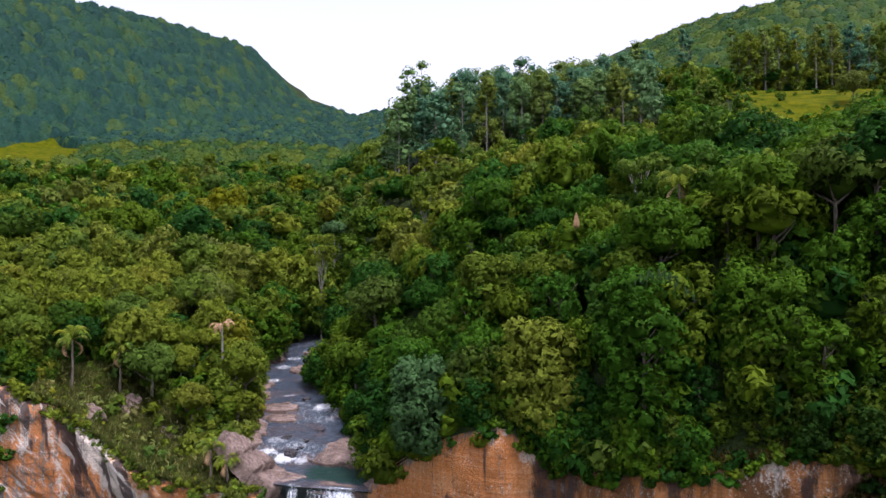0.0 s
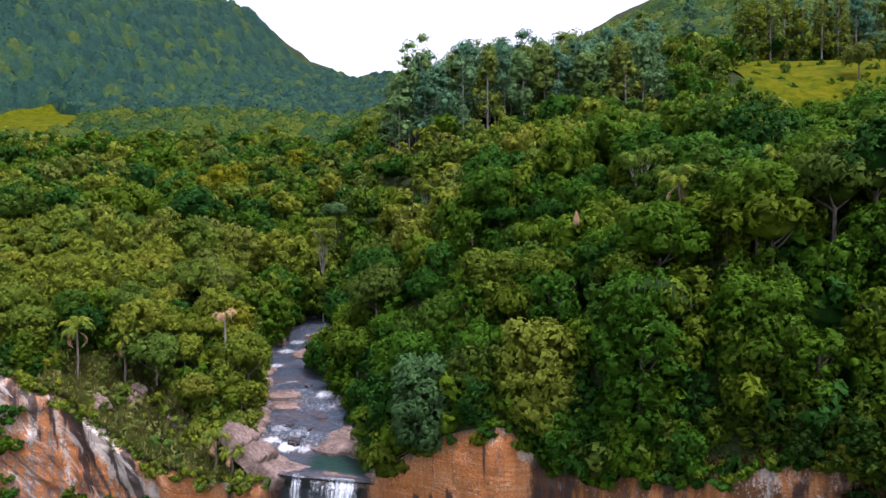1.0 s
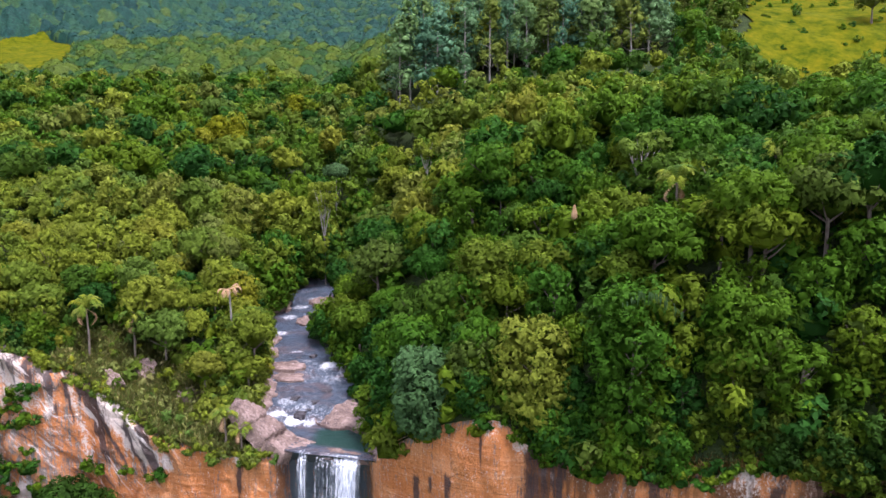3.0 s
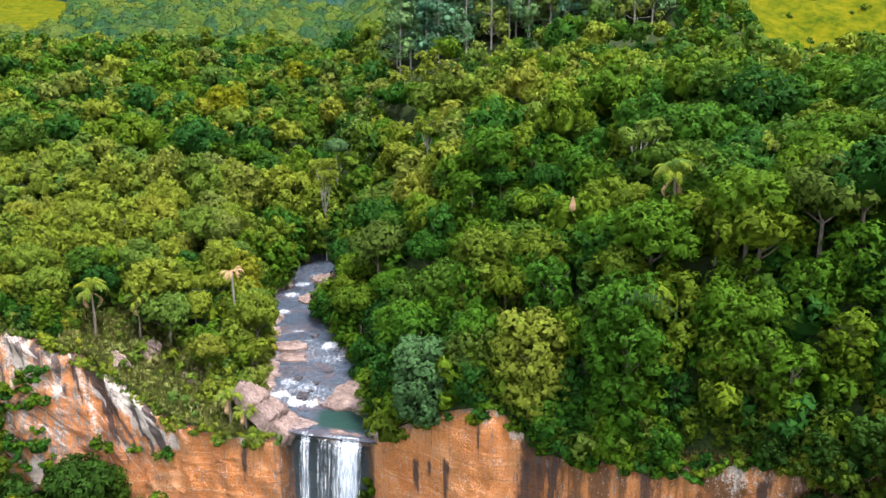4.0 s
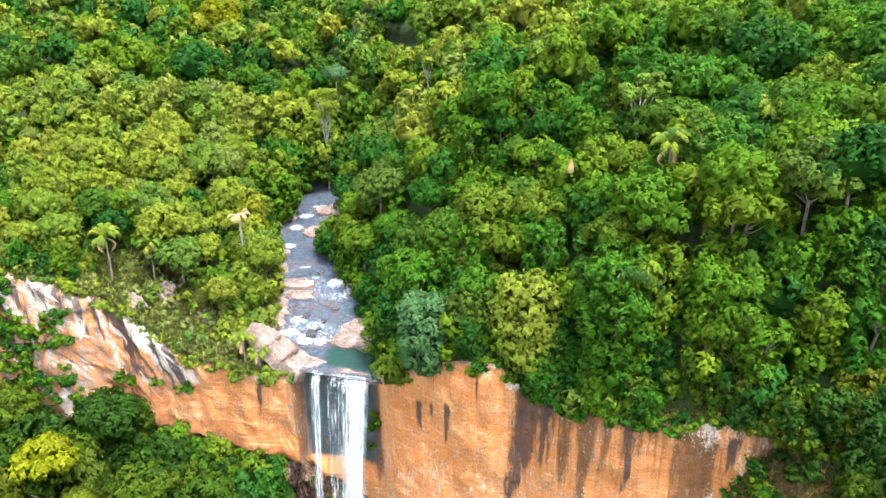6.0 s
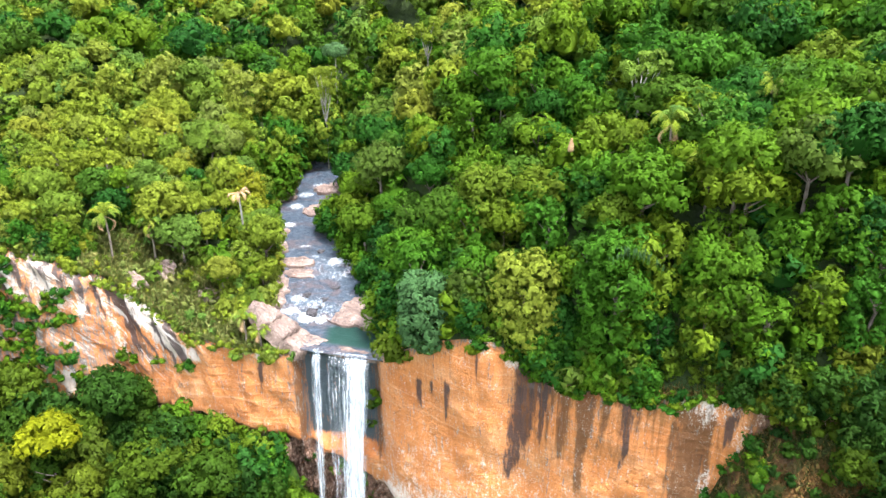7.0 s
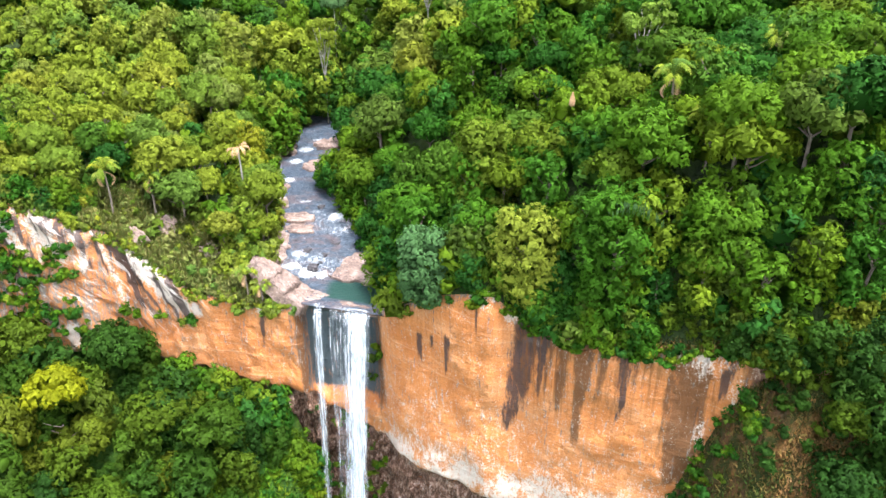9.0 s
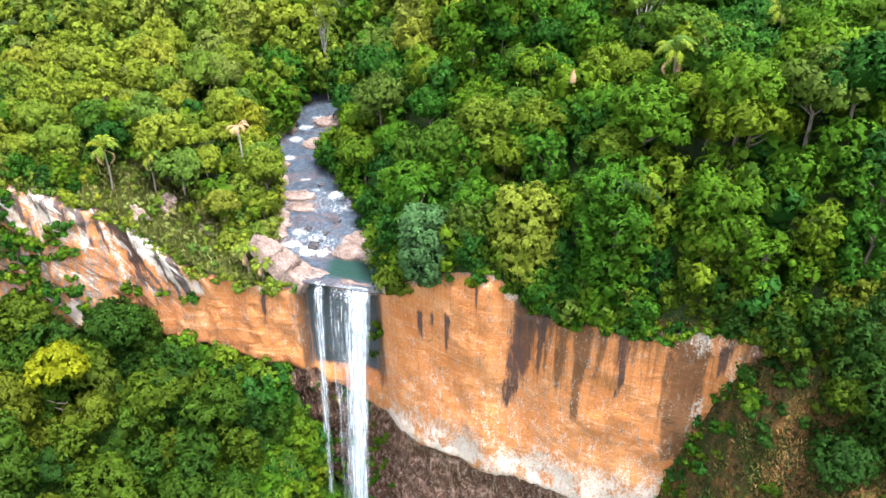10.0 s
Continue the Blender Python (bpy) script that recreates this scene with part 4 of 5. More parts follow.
ux, uy = scatter(-57, -21, 93, 114, 1.7, lambda x, y: (y - cliff_y(x) > 0.2) & (y - cliff_y(x) < 8.5) & (x < river_x(y) - river_half(y) - 1.6 - 2.5 * (y < 102)))
forest("undergrowth", ux, uy, upper_z(ux, uy) - 0.1, bush_crowns, 0.30, "olive grass and bushes covering the rocky ledge", LEAF_OLIVE, 0.1, "bushes")
ux, uy = scatter(-57, -21, 93, 116, 1.9, lambda x, y: (y - cliff_y(x) > 1.0) & (y - cliff_y(x) < 10) & (x < river_x(y) - river_half(y) - 1.4 - 2.0 * (y < 104)))
forest("undergrowth", ux, uy, upper_z(ux, uy) - 0.5, big_bushes, 0.42, "dry olive bushes growing on the rocky ledge", LEAF_LEDGE, 0.1, "bushes")
uy = rng.uniform(103, 122, 110)
ux = river_x(uy) - river_half(uy) - rng.uniform(1.6, 9.0, 110)
forest("undergrowth", ux, uy, upper_z(ux, uy) - 0.4, big_bushes, 0.62, "olive-green bushes between the ledge and the stream", LEAF_OLIVE, 0.1, "bushes")
ux = rng.uniform(34.0, 54, 80)
us = rng.uniform(-2.2, 0.6, 80)
forest("undergrowth", ux, cliff_y(ux) + us, edge_z(ux) - 0.9 + 0.5 * us, big_bushes, 0.50, "green bushes hiding the end of the cliff edge, shade put into their colour", LEAF_SHADED, 0.1, "bushes")
# bushes that cling to the rim and to ledges of the face
hx = np.concatenate([rng.uniform(-76, -22, 210), rng.uniform(8, 46, 120), rng.uniform(-7, 8, 14)])
hs = rng.uniform(-0.6, 1.0, len(hx))
hz = edge_z(hx) + np.where(hs < 0, hs * 2.2, 0.2) - 0.3
k = hx < -14
forest("undergrowth", hx[k], cliff_y(hx[k]) + hs[k] - 0.3, hz[k], bush_crowns, 0.30, "grassy yellow-green bushes hanging over the rim", LEAF_OLIVE, 0.1, "bushes")
forest("undergrowth", hx[~k], cliff_y(hx[~k]) + hs[~k] - 0.3, hz[~k], bush_crowns, 0.30, "dark green bushes hanging over the rim", LEAF, 0.1, "bushes")
hx = np.concatenate([rng.uniform(-76, -58, 150), rng.uniform(-76, -64, 90), rng.uniform(-54, -40, 10), rng.uniform(-22, -9, 30), rng.uniform(-11.5, -9.6, 9)])
hz = np.concatenate([rng.uniform(-9, 9, 150), rng.uniform(-9, 15, 90), rng.uniform(-5, -3.5, 10), rng.uniform(-42, -21, 30), rng.uniform(-14, -5, 9)])
inset = np.where((hx > -23) & (hz < -17), -2.4, np.where((hx > -12) & (hx < -9), -0.4, 1.0 + 1.4 * (hx < -57)))
forest("undergrowth", hx, cliff_y(hx) - inset, hz, bush_crowns, 0.34, "bushes rooted in cracks and ledges of the cliff", LEAF, 0.1, "bushes")
# trees on the bank beyond the end of the orange face
tx, ty = scatter(36, 66, 28, 64, 3.1, lambda x, y: (cliff_y(x) - y > -0.5) & (cliff_y(x) - y < 16) & (x > 38 + 0.25 * (cliff_y(x) - y)))
forest("bank_forest", tx, ty, lower_z(tx, ty) - 1.0, near_crowns, 0.75, "green trees leaning out over the earth bank, shade put into their colour", LEAF_SHADED)


# ---- water ----
_m = Mat("stream_water", 0.22, 0.2)
_v = _m.coords((1.0, 1.5, 1.0), (0, 0, 10))
_n = _m.noise(_v, 1.4, 9, 0.78)
_bedrock = _m.noise(_m.coords((0.5, 1.0, 1.0)), 0.45, 7, 0.7, 0.6)
_f = _m.noise(_m.coords((1.0, 0.8, 1.0), (0, 0, 15)), 2.2, 9, 0.8, 0.8)
_foam = _m.mask(_m.math("ADD", attr(_m, "foam"), _m.math("MULTIPLY", _m.math("SUBTRACT", _f, 0.5), 3.4)), 0.40, 1.25)
# Blue-grey of the reflected sky is put into the ripples' colour.
_water_tint = _m.ramp(_n, [(0.34, (0.008, 0.012, 0.020)), (0.5, (0.034, 0.048, 0.068)), (0.68, (0.095, 0.120, 0.155))])
_water_tint = _m.mix(_m.mask(_bedrock, 0.50, 0.60), _water_tint, _m.ramp(_n, [(0.35, (0.028, 0.024, 0.030)), (0.65, (0.095, 0.078, 0.085))]))
_m.colour(_m.mix(_foam, _m.mix(attr(_m, "pool"), _water_tint, (0.010, 0.036, 0.029)), (0.56, 0.59, 0.62)))
_m.link(_m.mask(_foam, -0.5, 1.2), _m.b.inputs["Roughness"])
_m.bump(_n, 0.7, 0.3)
WATER = _m.m

ys = np.arange(93.2, 156, 0.25)
ws = np.linspace(-1, 1, 72)
W, Y = np.meshgrid(ws, ys)
X = river_x(Y) + W * (river_half(Y) + 0.6)
Y = np.maximum(Y, np.interp(X, [-22, -9.5], [97.3, 94.1]) - 0.5)      # the lip runs aslant
slope = np.gradient(river_z(ys), ys)[:, None]
P3 = np.stack([X, Y, 0 * X], -1).reshape(-1, 3)
N1 = fbm(P3, 2.5, 4).reshape(X.shape)
Z = river_z(Y) + 0.28 + 0.10 * N1 * (0.4 + slope)
foam = 0.0 + 0.36 * np.clip((slope - 0.05) / 0.5, 0, 1)


def blot(x, y, rx, ry):
    return smooth(1.3, 0.4, np.hypot((X - x) / rx, (Y - y) / ry) + 0.55 * N1)


foam = np.maximum.reduce([foam + 0 * X, 1.25 * blot(-18.4, 116.3, 2.9, 1.1), 0.5 * blot(-22.3, 117.4, 1.6, 0.6), 1.05 * blot(-24.6, 105.7, 1.9, 0.7), 1.2 * blot(-22.2, 104.6, 2.0, 0.9),
                          0.9 * blot(-19.6, 104.3, 1.4, 0.8), 0.62 * blot(-23.6, 108.0, 2.2, 1.0), 0.5 * blot(-20.5, 107.0, 2.6, 1.6), 0.45 * blot(-17.5, 113.5, 3, 1.2), 0.6 * blot(-24.3, 120.7, 1.3, 0.5),
                          0.4 * blot(-27.0, 119.6, 1.0, 0.5), 0.85 * blot(-28.6, 128, 1.6, 0.8), 0.75 * blot(-28.6, 134.5, 1.6, 0.9), 0.7 * blot(-27, 138.5, 2.0, 1.0), 0.6 * blot(-26, 142, 2.0, 0.7)])
front = Y - np.interp(X, [-22, -9.5], [97.3, 94.1])
pool = smooth(-19.2, -17.4, X) * smooth(1.6, 2.6, front) * smooth(103.6, 102.2, Y)
foam = foam * (1 - 0.9 * pool)
foam = np.maximum(foam, 0.5 * smooth(0.9, 0.1, front) * np.maximum(smooth(-20.4, -19.8, X) * smooth(-17.9, -18.5, X), smooth(-17.2, -16.6, X) * smooth(-10.9, -11.5, X)))
me = grid_mesh("stream", np.stack([X, Y, Z], -1).reshape(-1, 3), len(ws), len(ys))
for key, val in (("foam", foam), ("pool", pool)):
    me.attributes.new(key, "FLOAT", "POINT").data.foreach_set("value", np.ascontiguousarray(val.ravel(), np.float32))
me.polygons.foreach_set("use_smooth", np.ones(len(me.polygons), bool))
tagged(part("water", me, WATER), "shallow rocky stream with white rapids and a green pool above the drop", "stream", kind="structure")

_m = Mat("falling_water", 0.5, 0.3)
_v = _m.coords((2.4, 2.4, 0.16))
_n = _m.noise(_v, 1.5, 9, 0.66)
_m.colour(_m.ramp(_n, [(0.35, (0.42, 0.49, 0.58)), (0.6, (0.68, 0.73, 0.78))]))
_thin = _m.mask(_m.math("ADD", attr(_m, "body"), _m.math("MULTIPLY", _m.math("SUBTRACT", _n, 0.5), 2.0)), 0.0, 1.0)
_m.link(_thin, _m.b.inputs["Alpha"])
FALL = _m.m


def strand(parent, x0, x1, bottom0, bottom1, body, push, label):
    """One folded sheet of water that leaves the lip and drifts as it drops."""
    t, u = np.linspace(0, 1, 90), np.linspace(0, 1, 28)
    U, T = np.meshgrid(u, t)
    fold = rng.uniform(0, 6.28)
    top = x0 + (x1 - x0) * U
    x = top * (1 - T) + (bottom0 + (bottom1 - bottom0) * U) * T + 0.06 * np.sin(T * 23 + U * 9 + fold)
    lip = np.interp(top, [-22, -9.5], [97.3, 94.1]) - 0.7
    y = lip + 0.9 * (1 - smooth(0, 0.03, T)) - push * np.sqrt(T) - 0.35 * np.sin(U * 17 + fold + 1.5 * np.sin(T * 7)) * (0.15 + T)
    z = 1.12 - 0.45 * smooth(0, 0.03, T) - 52 * T ** 1.15
    me = grid_mesh("strand", np.stack([x, y, z], -1).reshape(-1, 3), len(u), len(t))
    me.polygons.foreach_set("use_smooth", np.ones(len(me.polygons), bool))
    edge = smooth(0, 0.3, U) * smooth(1, 0.7, U)
    thick = body * (0.15 + 0.85 * edge) + 0.16 * np.sin(U * 31 + fold) * (1 - T)
    me.attributes.new("body", "FLOAT", "POINT").data.foreach_set("value", np.ascontiguousarray(thick.ravel(), np.float32))
    return part("strand", me, FALL, parent, label)


fall = new("waterfall", None)
strand(fall, -20.0, -18.4, -20.6, -19.6, 0.40, 2.0, "thin veil of falling water")
strand(fall, -17.4, -14.6, -17.8, -16.2, 0.08, 2.1, "ragged strand of falling water")
strand(fall, -15.2, -12.6, -17.0, -14.6, 0.38, 2.3, "white strand of falling water")
strand(fall, -14.2, -11.0, -16.6, -13.4, 0.72, 2.5, "dense white column of falling water")
strand(fall, -13.8, -11.4, -16.0, -13.9, 0.55, 2.8, "dense white column of falling water")
tagged(fall, "tall white waterfall dropping off the sandstone cliff", "waterfall")

# ---- rocks of the stream ----
_m = Mat("stream_rock", 0.75, 0.3)
_v = _m.coords()
_c = _m.ramp(_m.noise(_v, 0.5, 8, 0.7), [(0.3, (0.080, 0.056, 0.047)), (0.5, (0.195, 0.138, 0.116)), (0.7, (0.34, 0.255, 0.220))])
_c = _m.mix(_m.mask(_m.noise(_m.coords((0.4, 0.4, 2.5)), 1.5, 6, 0.7), 0.56, 0.64), _c, (0.085, 0.060, 0.055))
_crack = _m.cracks(_m.coords((0.45, 1.5, 1.5), (0, 0, 25)), 0.55, 0.05)
_c = _m.mix(_m.math("MULTIPLY", _m.math("MULTIPLY", _crack, _m.mask(_m.noise(_v, 0.9, 5), 0.42, 0.6)), 0.8), _c, (0.035, 0.024, 0.02))
_c = _m.mix(_m.mask(_m.noise(_v, 2.6, 8, 0.75), 0.56, 0.64), _c, (0.36, 0.285, 0.25))
_m.colour(_c)
_m.bump(_m.noise(_m.coords((0.6, 1.4, 2.5)), 2.2, 9, 0.75), 1.0, 0.3)
ROCK = _m.m
_m = Mat("wet_rock", 0.35, 0.4)
_v = _m.coords()
_m.colour(_m.ramp(_m.noise(_v, 1.6, 8, 0.7), [(0.35, (0.016, 0.016, 0.020)), (0.65, (0.070, 0.062, 0.066))]))
_m.bump(_m.noise(_v, 2.4, 8, 0.7), 0.8, 0.2)
WET_ROCK = _m.m


def rock(x, y, z, lx, ly, lz, turn, tilt, seed, label, material=None):
    """A slab of bedded rock: stacked beds with broken outlines, each a little set back."""
    r = np.random.default_rng(seed)
    beds, m = 3, 56
    ang = np.arange(m) * 2 * np.pi / m
    base = 1 + 0.16 * np.sin(ang * 2 + r.uniform(0, 6)) + 0.12 * np.sin(ang * 3 + r.uniform(0, 6)) + r.uniform(-0.09, 0.09, m)
    box = 1 / np.maximum(np.abs(np.cos(ang)), np.abs(np.sin(ang))) ** 0.75
    rings, h = [], -lz
    for k in range(beds):
        t = 2 * lz / beds * r.uniform(0.7, 1.3)
        sc = 1.0 - 0.09 * k + r.uniform(-0.04, 0.04)
        shift = r.uniform(-0.06, 0.06, 2)
        rag = base * box * sc * (1 + 0.10 * np.sin(ang * 4 + r.uniform(0, 6)) + r.uniform(-0.07, 0.07, m))
        for inset, up in ((1.0, 0.0), (1.01, t * 0.75), (0.95, t)):
            rings.append(np.stack([(np.cos(ang) * rag * inset + shift[0]) * lx, (np.sin(ang) * rag * inset + shift[1]) * ly, h + up + 0.10 * t * np.sin(ang * 3 + k)], 1))
        h += t
    top = rings[-1]
    for f in (0.7, 0.4, 0.12, 0.0):
        rings.append(top.mean(0) + (top - top.mean(0)) * [f, f, 1] + [0, 0, 0.10 * lz * (1 - f)] + np.stack([0 * ang, 0 * ang, r.uniform(-0.08, 0.08, m) * lz], 1))
    v = np.concatenate(rings)
    v = v + (fbm(v + seed * 5.0, 1.4, 5) * 0.34 + fbm(v + seed * 9.0, 0.5, 4) * 0.09)[:, None] * np.array([min(lx, 1.6), min(ly, 1.6), lz * 0.6]) * v / [lx, ly, lz]
    i = np.arange((len(rings) - 1) * m)
    a, j = i // m * m, i % m
    q = np.stack([a + j, a + (j + 1) % m, a + m + (j + 1) % m, a + m + j], 1)
    me = fill(bpy.data.meshes.new("rock"), v, [q])
    ob = part("rock", me, material or ROCK)
    ob.matrix_world = Matrix.Translation((x, y, z)) @ Euler((radians(tilt), 0, radians(turn))).to_matrix().to_4x4()
    return tagged(ob, label, "rock", "rocks of the stream")


def slab(x, y, z, lx, ly, lz, turn, tilt, roll, seed, label, dip=0.0, taper=0.0):
    """A water-worn sheet of bedded rock: broad flat top in low steps, broken sides."""
    r = np.random.default_rng(seed)
    m, rings = 88, np.concatenate([np.linspace(0, 0.9, 15), [0.95, 0.985, 1.0, 1.01, 1.03]])
    ang = np.arange(m) * 2 * np.pi / m
    out = 1 / (np.abs(np.cos(ang)) ** 2.8 + np.abs(np.sin(ang)) ** 2.8) ** (1 / 2.8)
    out = out * (1 + 0.10 * np.sin(ang * 2 + r.uniform(0, 6)) + 0.08 * np.sin(ang * 3 + r.uniform(0, 6)) + 0.07 * np.sin(ang * 5 + r.uniform(0, 6)) + 0.06 * np.sin(ang * 9 + r.uniform(0, 6)) + r.uniform(-0.04, 0.04, m))
    R, A = np.meshgrid(rings, ang, indexing="ij")
    px, py = np.cos(A) * R * out * lx, np.sin(A) * R * out * ly
    py = py * (1 + taper * px / lx)
    flat = np.stack([px, py, 0 * px], -1).reshape(-1, 3)
    n = fbm(flat + seed * 7.0, 3.0, 5).reshape(px.shape)
    fine = fbm(flat * [0.5, 1.6, 1] + seed * 3.0, 0.8, 4).reshape(px.shape)
    step = 0.16 * lz * np.floor(2.2 * (py / ly + 0.45 * n) + dip * px / lx)
    pz = lz * (0.9 - 0.35 * R ** 4) + step * (R < 0.97) + 0.34 * n * min(lz, 1) + 0.10 * fine
    pz = np.where(R >= 0.985, lz * np.interp(R, [0.985, 1.0, 1.01, 1.03], [0.5, 0.1, -0.5, -1.2]), pz)
    v = np.stack([px, py, pz], -1).reshape(-1, 3)
    i = np.arange((len(rings) - 1) * m)
    a, j = i // m * m, i % m
    q = np.stack([a + j, a + m + j, a + m + (j + 1) % m, a + (j + 1) % m], 1)
    me = fill(bpy.data.meshes.new("rock"), v, [q])
    ob = part("rock", me, ROCK)
    ob.matrix_world = Matrix.Translation((x, y, z)) @ Euler((radians(tilt), radians(roll), radians(turn))).to_matrix().to_4x4()
    return tagged(ob, label, "rock", "rocks of the stream")


slab(-27.9, 100.4, 5.2, 2.3, 1.5, 1.5, -20, -12, 33, 1, "pale pink rock rib rising from the grass beside the falls", 2.0, 0.35)
slab(-25.8, 99.9, 3.3, 2.9, 1.9, 1.5, -14, -10, 34, 41, "cracked pink rock rib slanting down to the waterfall", 2.0, 0.2)
slab(-23.4, 99.2, 1.4, 3.0, 2.1, 1.1, -18, -6, 27, 42, "broad pink foot of the rock rib beside the lip", 2.0, 0.1)
slab(-24.6, 101.4, 2.6, 3.4, 1.3, 0.7, -24, 0, 20, 2, "rough pink rock step between the rib and the rapids", 1.0)
slab(-21.4, 99.2, 1.2, 3.8, 1.5, 0.55, -20, 0, 7, 17, "flat pink rock shelf at the lip beside the pool", 1.0)
slab(-16.4, 97.2, 0.72, 3.4, 0.7, 0.55, -15, 0, 0, 18, "low wet purple rock sill along the lip")
slab(-12.4, 95.9, 0.70, 2.6, 0.6, 0.55, -16, 0, 2, 19, "low wet purple rock sill along the lip")
slab(-13.9, 104.9, 2.9, 5.0, 3.0, 0.75, -30, 17, 3, 3, "broad pink rock slab with a steep dark front in the stream", 1.5)
slab(-11.2, 108.6, 4.1, 2.0, 2.6, 0.5, -30, 14, 0, 20, "flat grey-pink rock sheet at the foot of the trees")
slab(-26.2, 116.1, 7.2, 3.6, 1.2, 0.6, -6, 8, 0, 8, "layered pink rock sheet beside the rapids", 1.0)
slab(-24.9, 113.9, 6.0, 2.8, 1.0, 0.55, -4, 8, 0, 7, "layered pink rock step beside the rapids", 1.0)
slab(-27.2, 111.0, 5.0, 1.4, 2.4, 0.9, 8, 6, 10, 21, "pale yellowish rock bank beside the stream")
slab(-27.3, 107.6, 4.1, 1.3, 1.9, 0.9, 14, 4, 8, 9, "yellowish rock with moss at the edge of the stream")
slab(-28.9, 119.6, 8.4, 1.4, 1.8, 0.6, 5, 6, 4, 14, "pale flat rock along the water's edge")
slab(-29.6, 124.4, 9.2, 1.2, 1.8, 0.6, -8, 6, 0, 31, "low pink rock slab along the water's edge")
slab(-23.2, 133.0, 10.9, 4.0, 1.6, 0.7, 8, 10, 0, 10, "flat pale rock bar between the stream and the trees", 1.0)
slab(-22.4, 140.0, 12.9, 2.8, 1.7, 0.8, 18, 8, 0, 12, "wide reddish rock in the stream under the trees")
rock(-30.6, 138.0, 12.6, 1.5, 2.0, 1.1, 0, 0, 11, "reddish boulder on the bank upstream")
slab(-8.2, 96.2, 0.9, 2.2, 1.6, 0.9, -32, 4, -4, 5, "pale pink rock shelf beside the waterfall")
slab(-9.0, 100.6, 1.5, 1.2, 1.0, 0.8, -20, 0, 0, 4, "cracked grey rock at the side of the pool")
for k, (x, y, z, size) in enumerate(((-21.3, 105.5, 2.9, 0.8), (-19.4, 108.0, 3.9, 0.7), (-22.6, 108.9, 4.4, 0.6), (-20.2, 106.6, 3.3, 0.5), (-18.0, 110.6, 4.8, 0.6), (-24.0, 118.9, 7.9, 0.5), (-21.6, 119.0, 7.9, 0.6))):
    rock(x, y, z, size * 1.2, size, size * 0.6, 40 * k, 0, 50 + k, "small dark wet boulder in the rapids", WET_ROCK)
for k, (x, s, w) in enumerate(((-50.0, 1.6, 1.7), (-46.4, 5.4, 2.0), (-37.4, 5.6, 1.4))):
    y = float(cliff_y(x)) + s
    slab(x, y, float(upper_z(x, y)) - 0.1, w * 1.5, w * 0.9, 0.9, -20 + 14 * k, 32, 14, 60 + k, "grey and pale rock showing through the grassy ledge", 1.0)


# ---- single trees ----
def frond_mesh():
    """An arching palm leaf with drooping leaflets, along +x."""
    V, T = [], []
    st = np.linspace(0.06, 1, 15)

    def mid(t):
        return np.array([2.5 * np.sin(1.45 * t) / np.sin(1.45), 0, 1.15 * np.sin(2.6 * t) - 0.9 * t * t])
    for k, t in enumerate(st):
        p, d = mid(t), mid(min(t + 0.02, 1.02)) - mid(t)
        d /= np.linalg.norm(d)
        ln = 0.85 * np.sin(0.35 + 2.5 * t)
        for sgn in (-1, 1):
            tip = p + d * 0.35 * ln + np.array([0, sgn * 0.75 * ln, -0.5 * ln])
            n = len(V)
            V += [p - d * 0.09, p + d * 0.09, tip]
            T.append([n, n + 1, n + 2])
    for a, b in zip(st[:-1], st[1:]):
        n = len(V)
        V += [mid(a) + [0, -0.03, 0.02], mid(a) + [0, 0.03, 0.02], mid(b)]
        T.append([n, n + 1, n + 2])
    return fill(bpy.data.meshes.new("frond"), np.array(V), [np.array(T)])


FROND = frond_mesh()
FROND.materials.append(LEAF_OLIVE)
FROND_DRY = FROND.copy()
FROND_DRY.materials[0] = DEAD
FROND_PALE = FROND.copy()
FROND_PALE.materials[0] = DEAD


def palm(x, y, top, size, fronds, dead, label):
    """A palm whose leaves spring from height top."""
    z = float(upper_z(x, y)) - 0.3
    ob = new("palm_tree", None)
    ob.location = (x, y, z)
    h = top - z
    v, q = tube([(0, 0, 0), (0.15, 0, h * 0.5), (0, 0, h)], [0.2, 0.16, 0.14], 8)
    part("trunk", fill(bpy.data.meshes.new("trunk"), v, [q], smooth_shade=True), PALE_BARK if dead else BARK, ob)
    for k in range(fronds):
        dry = dead or k >= fronds - 2
        f = part("frond", (FROND_PALE if dead else FROND_DRY if dry else FROND), LEAF_OLIVE, ob)
        lift = rng.uniform(-5, 45) if dead else rng.uniform(55, 80) if dry else rng.uniform(-45, 25)
        f.matrix_local = Matrix.Translation((0, 0, h)) @ Euler((0, radians(lift), k * 2.4 + rng.uniform(-0.2, 0.2))).to_matrix().to_4x4() @ Matrix.Diagonal((size, size, size, 1))
    return tagged(ob, label, "palm tree", "palms in the forest")


palm(30.9, 80.9, 34.6, 1.15, 20, False, "palm with arching green fronds and a dry brown skirt")
palm(27.6, 86.5, 38.4, 1.1, 18, False, "palm with yellow-green fronds among the treetops")
palm(-53.2, 107.5, 19.0, 1.05, 18, False, "small palm with arching fronds above the rocky rim")
palm(-33.7, 114.2, 20.6, 0.8, 8, True, "dead pale palm with a few hanging fronds")
palm(-47.0, 109.0, 17.0, 0.9, 16, False, "small palm with arching fronds above the rocky rim")
palm(-30.6, 98.8, 5.2, 0.85, 16, False, "short bright palm growing on the cliff ledge")
palm(-28.2, 98.0, 3.6, 0.75, 16, False, "short bright palm growing on the cliff ledge")
palm(41.5, 92.0, 41.5, 1.1, 18, False, "palm with yellow-green fronds among the treetops")


